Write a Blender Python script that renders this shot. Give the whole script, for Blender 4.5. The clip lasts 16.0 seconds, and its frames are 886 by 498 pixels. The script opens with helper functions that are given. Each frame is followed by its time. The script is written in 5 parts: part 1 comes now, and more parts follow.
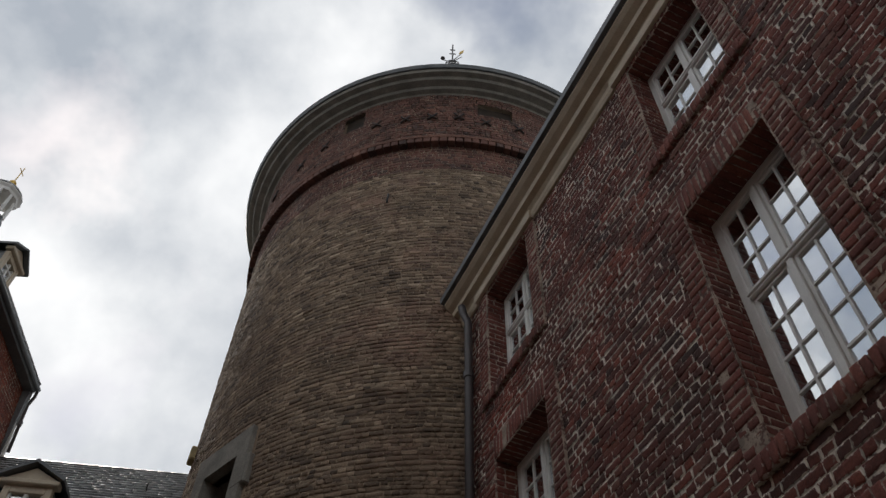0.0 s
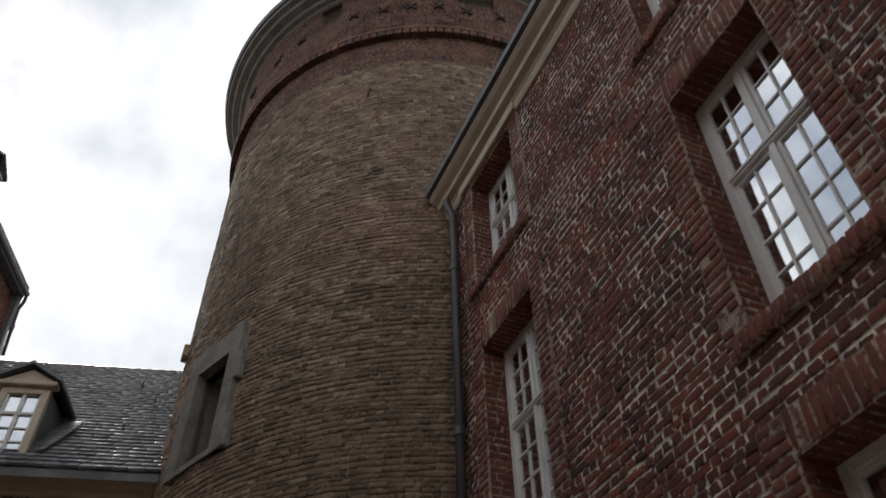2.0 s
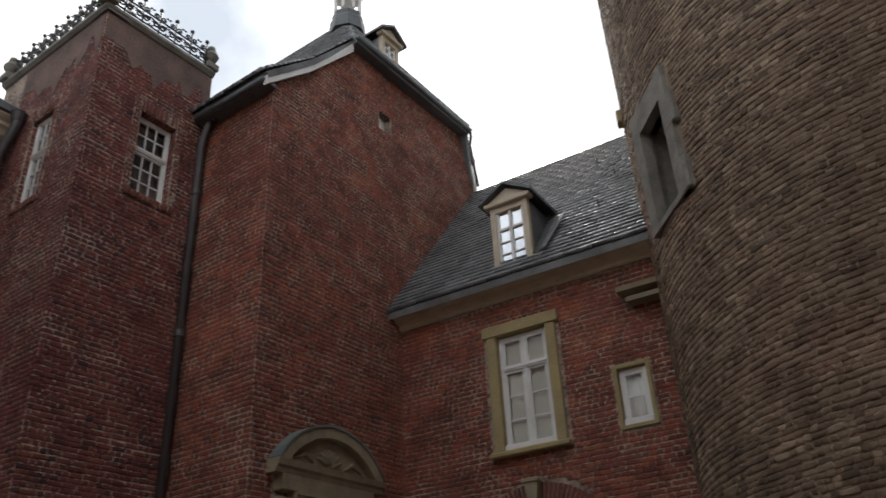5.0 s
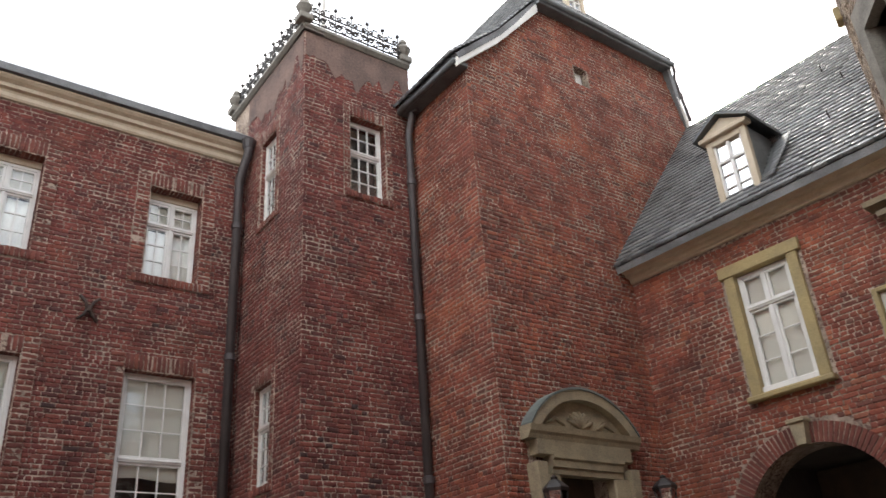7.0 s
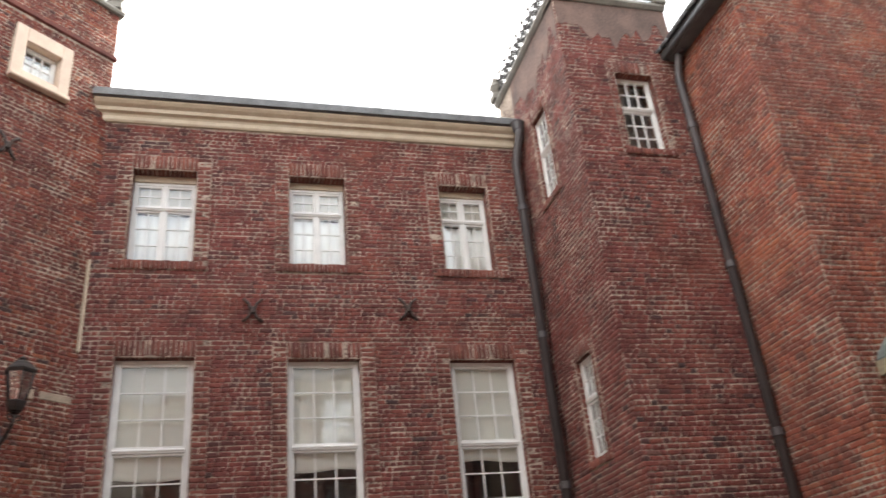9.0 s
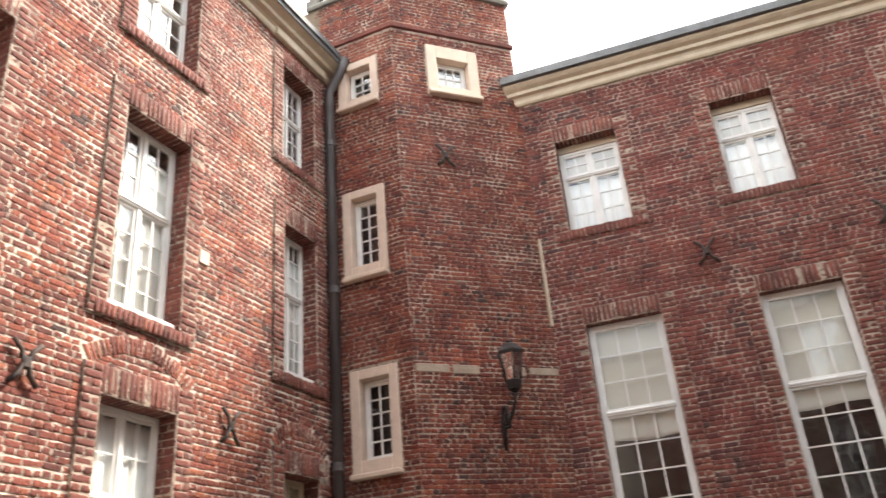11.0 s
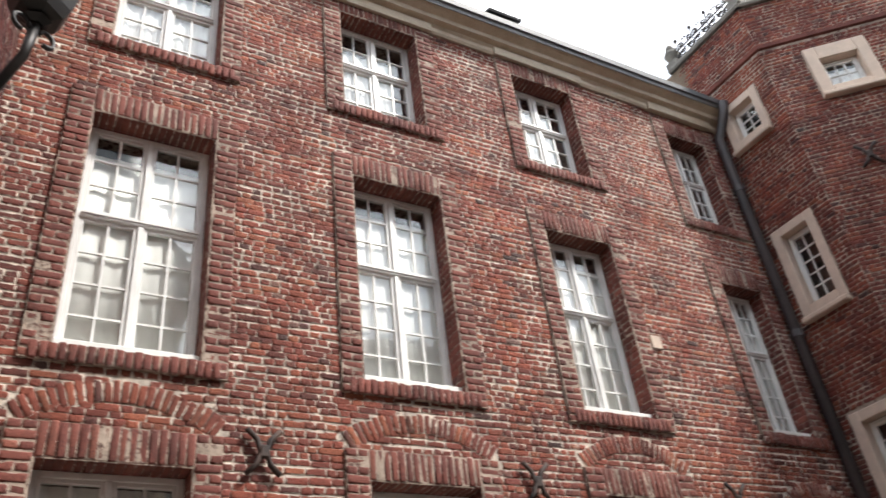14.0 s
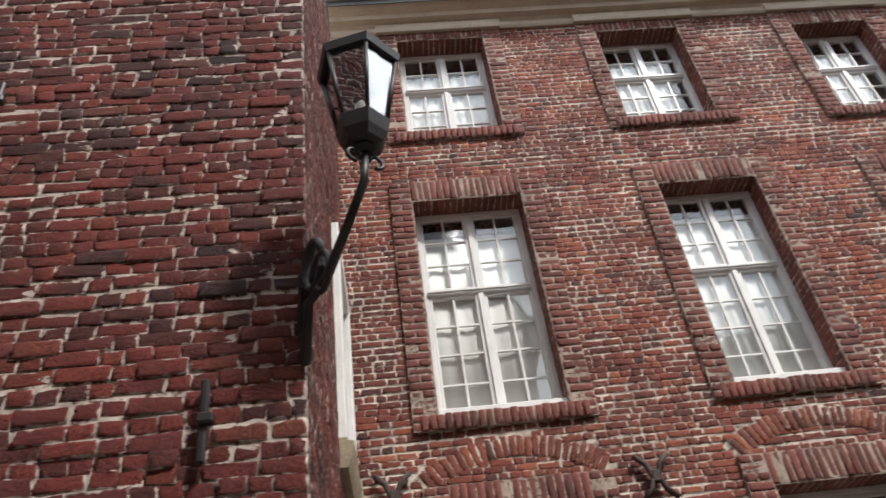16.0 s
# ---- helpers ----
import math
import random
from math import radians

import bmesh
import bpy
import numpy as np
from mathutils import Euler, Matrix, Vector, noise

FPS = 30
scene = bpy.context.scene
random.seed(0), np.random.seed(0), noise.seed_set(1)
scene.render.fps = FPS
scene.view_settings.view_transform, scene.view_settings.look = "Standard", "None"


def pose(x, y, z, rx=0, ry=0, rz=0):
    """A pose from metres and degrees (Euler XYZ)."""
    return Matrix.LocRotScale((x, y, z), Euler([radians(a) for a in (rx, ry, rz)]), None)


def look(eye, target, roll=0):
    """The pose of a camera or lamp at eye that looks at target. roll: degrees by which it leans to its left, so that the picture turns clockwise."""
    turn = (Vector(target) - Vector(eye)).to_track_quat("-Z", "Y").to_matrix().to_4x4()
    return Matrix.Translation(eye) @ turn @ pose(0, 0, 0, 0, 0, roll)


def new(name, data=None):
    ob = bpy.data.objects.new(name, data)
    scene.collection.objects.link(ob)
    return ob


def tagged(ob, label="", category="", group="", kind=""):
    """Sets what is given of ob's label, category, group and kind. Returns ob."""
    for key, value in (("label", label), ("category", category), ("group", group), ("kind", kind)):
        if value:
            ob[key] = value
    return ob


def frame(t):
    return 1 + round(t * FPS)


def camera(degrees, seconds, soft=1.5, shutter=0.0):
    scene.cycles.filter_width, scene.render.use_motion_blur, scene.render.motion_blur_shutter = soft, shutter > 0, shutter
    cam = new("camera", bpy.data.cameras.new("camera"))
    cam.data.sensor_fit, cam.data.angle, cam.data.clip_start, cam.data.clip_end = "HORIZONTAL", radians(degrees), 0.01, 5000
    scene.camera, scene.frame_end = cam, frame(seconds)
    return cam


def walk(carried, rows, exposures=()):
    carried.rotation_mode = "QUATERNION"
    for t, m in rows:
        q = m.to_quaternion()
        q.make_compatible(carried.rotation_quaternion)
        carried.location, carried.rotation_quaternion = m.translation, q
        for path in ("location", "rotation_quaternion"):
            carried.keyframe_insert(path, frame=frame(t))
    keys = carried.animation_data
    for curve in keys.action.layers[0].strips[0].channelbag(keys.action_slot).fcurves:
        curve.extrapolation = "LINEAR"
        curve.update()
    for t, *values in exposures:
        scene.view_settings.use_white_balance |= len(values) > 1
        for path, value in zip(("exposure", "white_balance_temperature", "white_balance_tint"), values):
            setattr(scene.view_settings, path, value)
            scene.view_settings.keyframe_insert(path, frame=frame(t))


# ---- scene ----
# The camera and its walk
LENS = 57.20
PATH = [
    (0, (0.155, -0.188, 1.399), (0.1909, 1.0155, 2.9961), 1.97),
    (0.5, (0.161, -0.184, 1.403), (0.2144, 1.0311, 2.9904), 1.86),
    (1, (0.163, -0.178, 1.409), (0.2523, 1.0680, 2.9711), 2.22),
    (1.5, (0.161, -0.175, 1.407), (0.2781, 1.1198, 2.9266), 1.71),
    (2, (0.151, -0.189, 1.380), (0.2372, 1.2073, 2.8093), -0.85),
    (2.5, (0.144, -0.221, 1.381), (0.1313, 1.2672, 2.7174), -3.32),
    (3, (0.134, -0.245, 1.394), (-0.0606, 1.3044, 2.6427), -4.01),
    (3.5, (0.135, -0.223, 1.386), (-0.2318, 1.3657, 2.5439), -2.53),
    (4, (0.143, -0.218, 1.379), (-0.4543, 1.3851, 2.4149), -1.85),
    (6.5, (0.348, -0.157, 1.455), (-0.9965, 1.0065, 2.3701), -5.15),
    (7, (0.344, -0.159, 1.455), (-1.0724, 0.9196, 2.3656), -4.31),
    (7.5, (0.320, -0.202, 1.444), (-1.1503, 0.7797, 2.3792), -4.93),
    (8, (0.275, -0.271, 1.433), (-1.2689, 0.5857, 2.3720), -5.97),
    (10.5, (-0.273, -0.630, 1.543), (-2.0553, -0.8872, 2.4127), -4.68),
    (11, (-0.278, -0.612, 1.598), (-1.9919, -1.1333, 2.4867), -5.25),
    (11.5, (-0.233, -0.574, 1.618), (-1.8801, -1.2472, 2.5312), -5.86),
    (12, (-0.180, -0.543, 1.591), (-1.7446, -1.3197, 2.5642), -6.70),
    (12.5, (-0.169, -0.497, 1.601), (-1.5884, -1.4646, 2.6245), -4.69),
    (13, (-0.132, -0.434, 1.618), (-1.4358, -1.5049, 2.6918), -5.68),
    (13.5, (-0.108, -0.409, 1.632), (-1.3190, -1.5640, 2.7262), -6.52),
    (14, (-0.080, -0.410, 1.648), (-1.1281, -1.6871, 2.7743), -7.51),
    (14.5, (-0.069, -0.374, 1.687), (-0.9593, -1.7552, 2.8271), -6.90),
    (15, (-0.029, -0.345, 1.696), (-0.7439, -1.7414, 2.9364), -8.39),
    (15.5, (-0.019, -0.323, 1.676), (-0.5231, -1.7920, 2.9361), -8.94),
    (16, (0.046, -0.348, 1.645), (-0.2994, -1.8654, 2.9010), -8.46),
]
# seconds, stops, kelvin, tint
EXPOSURES = [(0, -0.2, 6500, 10), (1.5, 0.0, 6500, 10), (2.5, 0.3, 6500, 10), (3.5, 0.48, 6500, 10), (4.0, 0.44, 6500, 10), (6.5, 1.5, 6600, 10), (7.0, 1.98, 6650, 10), (7.5, 2.2, 6700, 10), (8.0, 2.33, 6750, 10), (10.5, 2.45, 6900, 10),
             (11.0, 2.55, 6900, 10), (12.0, 2.42, 6700, 10), (13.0, 2.0, 6400, 10), (14.0, 1.52, 6350, 10), (14.5, 1.22, 6300, 10), (15.0, 1.05, 6250, 10), (16.0, 1.1, 6250, 10)]
cam = camera(LENS, 16.0, soft=1.4, shutter=0.4)
walk(cam, [(t, look(eye, target, roll)) for t, eye, target, roll in PATH], EXPOSURES)

# World, sun
SUN_YAW, SUN_UP = 36.0, 50.0
world = bpy.data.worlds.new("sky")
scene.world = world
world.use_nodes = True
wn, wl = world.node_tree.nodes, world.node_tree.links
wn.clear()
w_out, w_bg = wn.new("ShaderNodeOutputWorld"), wn.new("ShaderNodeBackground")
w_sky, w_mix, w_co = wn.new("ShaderNodeTexSky"), wn.new("ShaderNodeMix"), wn.new("ShaderNodeTexCoord")
w_noise, w_ramp, w_fine, w_tone = wn.new("ShaderNodeTexNoise"), wn.new("ShaderNodeValToRGB"), wn.new("ShaderNodeTexNoise"), wn.new("ShaderNodeValToRGB")
w_sky.sky_type, w_sky.sun_disc = "NISHITA", False
w_sky.sun_elevation, w_sky.sun_rotation = radians(SUN_UP), radians(-SUN_YAW)
w_mix.data_type = "RGBA"
w_noise.inputs["Scale"].default_value, w_noise.inputs["Detail"].default_value, w_noise.inputs["Roughness"].default_value = 2.2, 6.0, 0.55
w_ramp.color_ramp.elements[0].position, w_ramp.color_ramp.elements[1].position = 0.36, 0.5
w_fine.inputs["Scale"].default_value, w_fine.inputs["Detail"].default_value = 3.1, 7.0
w_tone.color_ramp.elements[0].position, w_tone.color_ramp.elements[1].position = 0.38, 0.66
w_tone.color_ramp.elements[0].color = (5.0, 5.5, 6.2, 1)
w_tone.color_ramp.elements[1].color = (13.2, 13.2, 13.1, 1)
w_bg.inputs["Strength"].default_value = 0.1
for a, b in (((w_co, "Generated"), (w_noise, "Vector")), ((w_co, "Generated"), (w_fine, "Vector")), ((w_noise, "Fac"), (w_ramp, "Fac")), ((w_fine, "Fac"), (w_tone, "Fac"))):
    wl.new(a[0].outputs[a[1]], b[0].inputs[b[1]])
wl.new(w_ramp.outputs["Color"], w_mix.inputs[0])
wl.new(w_sky.outputs["Color"], w_mix.inputs[6])
wl.new(w_tone.outputs["Color"], w_mix.inputs[7])
wl.new(w_mix.outputs[2], w_bg.inputs["Color"])
wl.new(w_bg.outputs[0], w_out.inputs[0])
sun_data = bpy.data.lights.new("sun", "SUN")
sun_data.energy, sun_data.angle, sun_data.color = 2.0, radians(7), (1.0, 0.94, 0.86)
sun = new("sun", sun_data)
sun.matrix_world = look((0, 0, 0), (math.sin(radians(SUN_YAW)) * math.cos(radians(SUN_UP)), -math.cos(radians(SUN_YAW)) * math.cos(radians(SUN_UP)), -math.sin(radians(SUN_UP))))
sun.location = (0, 0, 30)


# Materials
def material(name, color, rough=0.8, metal=0.0):
    m = bpy.data.materials.new(name)
    m.use_nodes = True
    b = m.node_tree.nodes["Principled BSDF"]
    b.inputs["Base Color"].default_value = (*color, 1)
    b.inputs["Roughness"].default_value, b.inputs["Metallic"].default_value = rough, metal
    return m


def node(m, kind, **sockets):
    n = m.node_tree.nodes.new(kind)
    for k, v in sockets.items():
        n.inputs[k].default_value = v
    return n


def link(m, a, ao, b, bi):
    m.node_tree.links.new(a.outputs[ao], b.inputs[bi])


def ramp(m, stops):
    r = m.node_tree.nodes.new("ShaderNodeValToRGB")
    while len(r.color_ramp.elements) < len(stops):
        r.color_ramp.elements.new(0.5)
    for e, (p, c) in zip(r.color_ramp.elements, stops):
        e.position, e.color = p, (*c, 1) if len(c) == 3 else c
    return r


def blend(m, kind, fac, a, b):
    """A colour mix of two nodes' first outputs (or a colour), by a node's output or a number."""
    x = m.node_tree.nodes.new("ShaderNodeMix")
    x.data_type, x.blend_type = "RGBA", kind
    for slot, v in ((0, fac), (6, a), (7, b)):
        if isinstance(v, tuple) and hasattr(v[0], "outputs"):
            m.node_tree.links.new(v[0].outputs[v[1]], x.inputs[slot])
        else:
            x.inputs[slot].default_value = v
    return (x, 2)


def place(m):
    return m.node_tree.nodes.new("ShaderNodeNewGeometry")


def surface(name, color, color2, scale=3.0, fine=40.0, rough=0.8, bump=0.3, dist=0.004, metal=0.0, dirt=0.25):
    """A plain material with broad stains and fine grain."""
    m = material(name, color, rough, metal)
    b = m.node_tree.nodes["Principled BSDF"]
    g = place(m)
    n1, n2 = node(m, "ShaderNodeTexNoise", Scale=scale, Detail=5.0), node(m, "ShaderNodeTexNoise", Scale=fine, Detail=6.0, Roughness=0.65)
    for n in (n1, n2):
        link(m, g, "Position", n, "Vector")
    r1 = ramp(m, [(0.35, (0, 0, 0)), (0.68, (1, 1, 1))])
    link(m, n1, "Fac", r1, "Fac")
    c = blend(m, "MIX", (r1, 0), (*color, 1), (*color2, 1))
    r2 = ramp(m, [(0.3, (1 - dirt,) * 3), (0.7, (1, 1, 1))])
    link(m, n2, "Fac", r2, "Fac")
    c = blend(m, "MULTIPLY", 1.0, c, (r2, 0))
    m.node_tree.links.new(c[0].outputs[c[1]], b.inputs["Base Color"])
    bp = node(m, "ShaderNodeBump", Strength=bump, Distance=dist)
    link(m, n2, "Fac", bp, "Height")
    link(m, bp, "Normal", b, "Normal")
    return m


def limed(m, g, c, lime, reach, edge=None):
    """Lime over a colour, in ragged patches that begin at the joints; with no edge value the whole surface counts as joint."""
    rag, spread, tone = node(m, "ShaderNodeTexNoise", Scale=24.0, Detail=5.0, Roughness=0.65), node(m, "ShaderNodeTexNoise", Scale=2.1, Detail=5.0, Roughness=0.65), node(m, "ShaderNodeTexNoise", Scale=5.0, Detail=5.0, Roughness=0.7)
    for n in (rag, spread, tone):
        link(m, g, "Position", n, "Vector")
    t1, t2 = node(m, "ShaderNodeMath"), node(m, "ShaderNodeMath")
    t1.operation = t2.operation = "MULTIPLY_ADD"
    t1.inputs[1].default_value, t2.inputs[1].default_value = 2.6, 1.6
    t1.inputs[2].default_value = 1.0
    link(m, rag, "Fac", t1, 0)
    if edge:
        link(m, edge, "Fac", t1, 2)
    link(m, spread, "Fac", t2, 0)
    link(m, t1, 0, t2, 2)
    rl = node(m, "ShaderNodeMapRange")
    rl.inputs["From Min"].default_value, rl.inputs["From Max"].default_value = 3.0 - reach, 3.24 - reach
    link(m, t2, 0, rl, "Value")
    rt = ramp(m, [(0.36, tuple(0.45 * q for q in lime)), (0.6, lime)])
    link(m, tone, "Fac", rt, "Fac")
    return blend(m, "MIX", (rl, 0), c, (rt, 0))


def mortar(name, dust, lime, reach):
    """Joints of brick dust and earth, with the lime that is left in them."""
    m = surface(name, dust, tuple(0.6 * q for q in dust), 6.0, 45.0, 0.95, 0.8, 0.006, dirt=0.5)
    b = m.node_tree.nodes["Principled BSDF"]
    old = b.inputs["Base Color"].links[0].from_socket.node
    c = limed(m, place(m), (old, 2), lime, reach)
    m.node_tree.links.new(c[0].outputs[c[1]], b.inputs["Base Color"])
    return m


def masonry(name, stops, patch, smear, smear_amount=0.56, broad=0.7, bump=0.7, dist=0.006, warm=None, lime=None, lime_reach=0.0):
    """Bricks or stones, each with a colour of its own, broad patches, lime smears and grain."""
    m = material(name, stops[0][1], 0.88)
    b = m.node_tree.nodes["Principled BSDF"]
    g = place(m)
    info = m.node_tree.nodes.new("ShaderNodeObjectInfo")
    add, frac = m.node_tree.nodes.new("ShaderNodeMath"), m.node_tree.nodes.new("ShaderNodeMath")
    add.operation, frac.operation = "ADD", "FRACT"
    link(m, g, "Random Per Island", add, 0)
    link(m, info, "Random", add, 1)
    link(m, add, 0, frac, 0)
    r = ramp(m, stops)
    link(m, frac, 0, r, "Fac")
    big = node(m, "ShaderNodeTexNoise", Scale=broad, Detail=4.0, Roughness=0.6)
    mid = node(m, "ShaderNodeTexNoise", Scale=9.0, Detail=7.0, Roughness=0.7)
    fine = node(m, "ShaderNodeTexNoise", Scale=70.0, Detail=6.0, Roughness=0.7)
    for n in (big, mid, fine):
        link(m, g, "Position", n, "Vector")
    rb = ramp(m, [(0.42, (0, 0, 0)), (0.62, (1, 1, 1))])
    link(m, big, "Fac", rb, "Fac")
    half = node(m, "ShaderNodeMath")
    half.operation = "MULTIPLY"
    half.inputs[1].default_value = 0.55
    link(m, rb, 0, half, 0)
    c = blend(m, "MIX", (half, 0), (r, 0), (*patch, 1))
    if warm:
        big2 = node(m, "ShaderNodeTexNoise", Scale=broad * 1.3, Detail=5.0, Roughness=0.65)
        shift = node(m, "ShaderNodeVectorMath")
        shift.operation = "ADD"
        shift.inputs[1].default_value = (31.0, 17.0, 5.0)
        link(m, g, "Position", shift, 0)
        link(m, shift, 0, big2, "Vector")
        rw = ramp(m, [(0.54, (0, 0, 0)), (0.68, (0.6, 0.6, 0.6))])
        link(m, big2, "Fac", rw, "Fac")
        c = blend(m, "MIX", (rw, 0), c, (*warm, 1))
    rf = ramp(m, [(0.25, (0.5, 0.5, 0.5)), (0.65, (1.12, 1.1, 1.08))])
    link(m, fine, "Fac", rf, "Fac")
    c = blend(m, "MULTIPLY", 1.0, c, (rf, 0))
    stain = node(m, "ShaderNodeTexNoise", Scale=2.3, Detail=8.0, Roughness=0.72)
    link(m, g, "Position", stain, "Vector")
    rt = ramp(m, [(0.36, (0.55, 0.53, 0.52)), (0.6, (1.12, 1.1, 1.08))])
    link(m, stain, "Fac", rt, "Fac")
    c = blend(m, "MULTIPLY", 1.0, c, (rt, 0))
    rs = ramp(m, [(smear_amount, (0, 0, 0)), (smear_amount + 0.16, (0.85, 0.85, 0.85))])
    link(m, mid, "Fac", rs, "Fac")
    c = blend(m, "MIX", (rs, 0), c, (*smear, 1))
    if lime:
        edge = m.node_tree.nodes.new("ShaderNodeAttribute")
        edge.attribute_name = "edge"
        c = limed(m, g, c, lime, lime_reach, edge)
    m.node_tree.links.new(c[0].outputs[c[1]], b.inputs["Base Color"])
    h = node(m, "ShaderNodeMath")
    h.operation = "ADD"
    link(m, fine, "Fac", h, 0)
    link(m, mid, "Fac", h, 1)
    bp = node(m, "ShaderNodeBump", Strength=bump, Distance=dist)
    link(m, h, 0, bp, "Height")
    link(m, bp, "Normal", b, "Normal")
    return m


RED = [(0.0, (0.07, 0.038, 0.034)), (0.08, (0.14, 0.04, 0.03)), (0.3, (0.205, 0.051, 0.034)), (0.6, (0.255, 0.064, 0.04)), (0.85, (0.3, 0.082, 0.046)), (0.95, (0.36, 0.12, 0.06)), (1.0, (0.17, 0.1, 0.085))]
M_BRICK = masonry("old_red_brick", RED, (0.16, 0.046, 0.036), (0.46, 0.39, 0.33), 0.625, warm=(0.34, 0.105, 0.05), bump=0.9, dist=0.01, lime=(0.66, 0.57, 0.48), lime_reach=0.12)
M_BRICK_T = masonry("turret_red_brick", [(p, (0.8 * r, 0.74 * g, 0.72 * b)) for p, (r, g, b) in RED], (0.13, 0.036, 0.028), (0.46, 0.39, 0.33), 0.64, warm=(0.28, 0.08, 0.04), lime=(0.45, 0.37, 0.29), lime_reach=0.06)
# darker, browner than M_BRICK: the east wall's shade is put into the palette
M_BRICK_E = masonry("shade_darkened_red_brick", [(0.0, (0.0519, 0.0307, 0.027)), (0.15, (0.0933, 0.0341, 0.0279)), (0.4, (0.151, 0.0422, 0.0316)), (0.75, (0.198, 0.0504, 0.0349)), (0.93, (0.259, 0.0675, 0.0405)), (1.0, (0.207, 0.116, 0.0898))], (0.114, 0.0378, 0.0297), (0.46, 0.39, 0.33), 0.63, warm=(0.311, 0.0675, 0.0378), bump=0.9, dist=0.01, lime=(0.8, 0.72, 0.62), lime_reach=0.1)
M_BRICK_W = masonry("wine_red_brick", [(0.0, (0.0572, 0.0305, 0.0305)), (0.1, (0.0995, 0.0351, 0.0312)), (0.25, (0.145, 0.0405, 0.0343)), (0.6, (0.187, 0.0503, 0.0405)), (0.9, (0.218, 0.0648, 0.0481)), (1.0, (0.153, 0.0763, 0.0648))], (0.183, 0.0412, 0.0343), (0.38, 0.28, 0.24), 0.645, warm=(0.229, 0.0686, 0.0419), lime=(0.43, 0.34, 0.28), lime_reach=0.04)
M_BRICK_G = masonry("brown_red_brick", [(0.0, (0.117, 0.0518, 0.0415)), (0.15, (0.188, 0.0557, 0.0389)), (0.5, (0.266, 0.0726, 0.0454)), (0.85, (0.311, 0.0907, 0.0544)), (0.95, (0.376, 0.13, 0.0674)), (1.0, (0.181, 0.104, 0.0842))], (0.207, 0.0622, 0.0441), (0.4, 0.31, 0.24), 0.635, warm=(0.441, 0.136, 0.0648), lime=(0.45, 0.36, 0.28), lime_reach=0.06)
M_TOWER_RED = masonry("dull_red_tower_brick", [(0.0, (0.075, 0.045, 0.038)), (0.3, (0.125, 0.058, 0.044)), (0.7, (0.165, 0.072, 0.052)), (1.0, (0.22, 0.11, 0.08))], (0.12, 0.06, 0.046), (0.36, 0.29, 0.23), 0.6, lime=(0.45, 0.36, 0.28), lime_reach=-0.1)
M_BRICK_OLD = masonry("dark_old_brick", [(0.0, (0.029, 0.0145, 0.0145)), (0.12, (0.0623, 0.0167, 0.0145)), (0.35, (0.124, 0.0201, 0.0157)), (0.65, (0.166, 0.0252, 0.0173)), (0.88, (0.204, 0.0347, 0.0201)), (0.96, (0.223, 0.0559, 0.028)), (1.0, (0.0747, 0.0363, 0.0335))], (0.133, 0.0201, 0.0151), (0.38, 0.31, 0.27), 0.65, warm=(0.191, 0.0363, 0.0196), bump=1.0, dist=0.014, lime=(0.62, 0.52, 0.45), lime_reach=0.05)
M_TRIM = masonry("red_trim_brick", [(0.0, (0.14, 0.045, 0.036)), (0.4, (0.19, 0.056, 0.042)), (0.8, (0.225, 0.069, 0.05)), (1.0, (0.26, 0.088, 0.06))], (0.16, 0.05, 0.04), (0.38, 0.31, 0.27), 0.68, lime=(0.5, 0.4, 0.34), lime_reach=-0.1)
M_BROWN = masonry("brown_tower_brick", [(0.0, (0.0946, 0.0671, 0.0482)), (0.2, (0.172, 0.123, 0.0834)), (0.5, (0.228, 0.163, 0.11)), (0.8, (0.275, 0.202, 0.138)), (1.0, (0.42, 0.33, 0.235))], (0.172, 0.12, 0.08), (0.4, 0.32, 0.22), 0.6, 0.35, warm=(0.27, 0.155, 0.115), lime=(0.42, 0.33, 0.23), lime_reach=-0.1)
M_MORTAR = mortar("lime_mortar", (0.16, 0.085, 0.065), (0.66, 0.57, 0.48), 0.2)
M_MORTAR_E = mortar("white_lime_mortar", (0.11, 0.065, 0.052), (0.8, 0.72, 0.62), 0.2)
M_MORTAR_OLD = mortar("sparse_lime_mortar", (0.12, 0.05, 0.04), (0.62, 0.52, 0.45), 0.15)
M_MORTAR_RED = mortar("dirty_red_mortar", (0.18, 0.1, 0.08), (0.44, 0.35, 0.28), 0.15)
M_MORTAR_DARK = surface("brown_mortar", (0.37, 0.275, 0.19), (0.2, 0.145, 0.1), 2.0, 60.0, 0.95, 0.8, 0.006, dirt=0.4)
M_CREAM = surface("cream_painted_wood", (0.62, 0.53, 0.40), (0.52, 0.43, 0.31), 5.0, 50.0, 0.55, 0.15, 0.002, dirt=0.18)
M_WHITE = surface("white_window_paint", (0.80, 0.79, 0.76), (0.70, 0.69, 0.66), 6.0, 60.0, 0.42, 0.1, 0.001, dirt=0.1)
M_STONE = surface("weathered_sandstone", (0.42, 0.345, 0.225), (0.29, 0.24, 0.165), 5.0, 55.0, 0.85, 0.5, 0.004, dirt=0.4)
M_OCHRE = surface("ochre_painted_stone", (0.44, 0.34, 0.16), (0.34, 0.27, 0.14), 4.0, 50.0, 0.8, 0.3, 0.003, dirt=0.3)
M_PINK = surface("pale_pink_stone", (0.68, 0.54, 0.43), (0.58, 0.46, 0.37), 6.0, 60.0, 0.8, 0.2, 0.002, dirt=0.15)
M_BAND = surface("dull_pale_stone", (0.46, 0.37, 0.28), (0.33, 0.26, 0.2), 4.0, 40.0, 0.85, 0.4, 0.004, dirt=0.35)
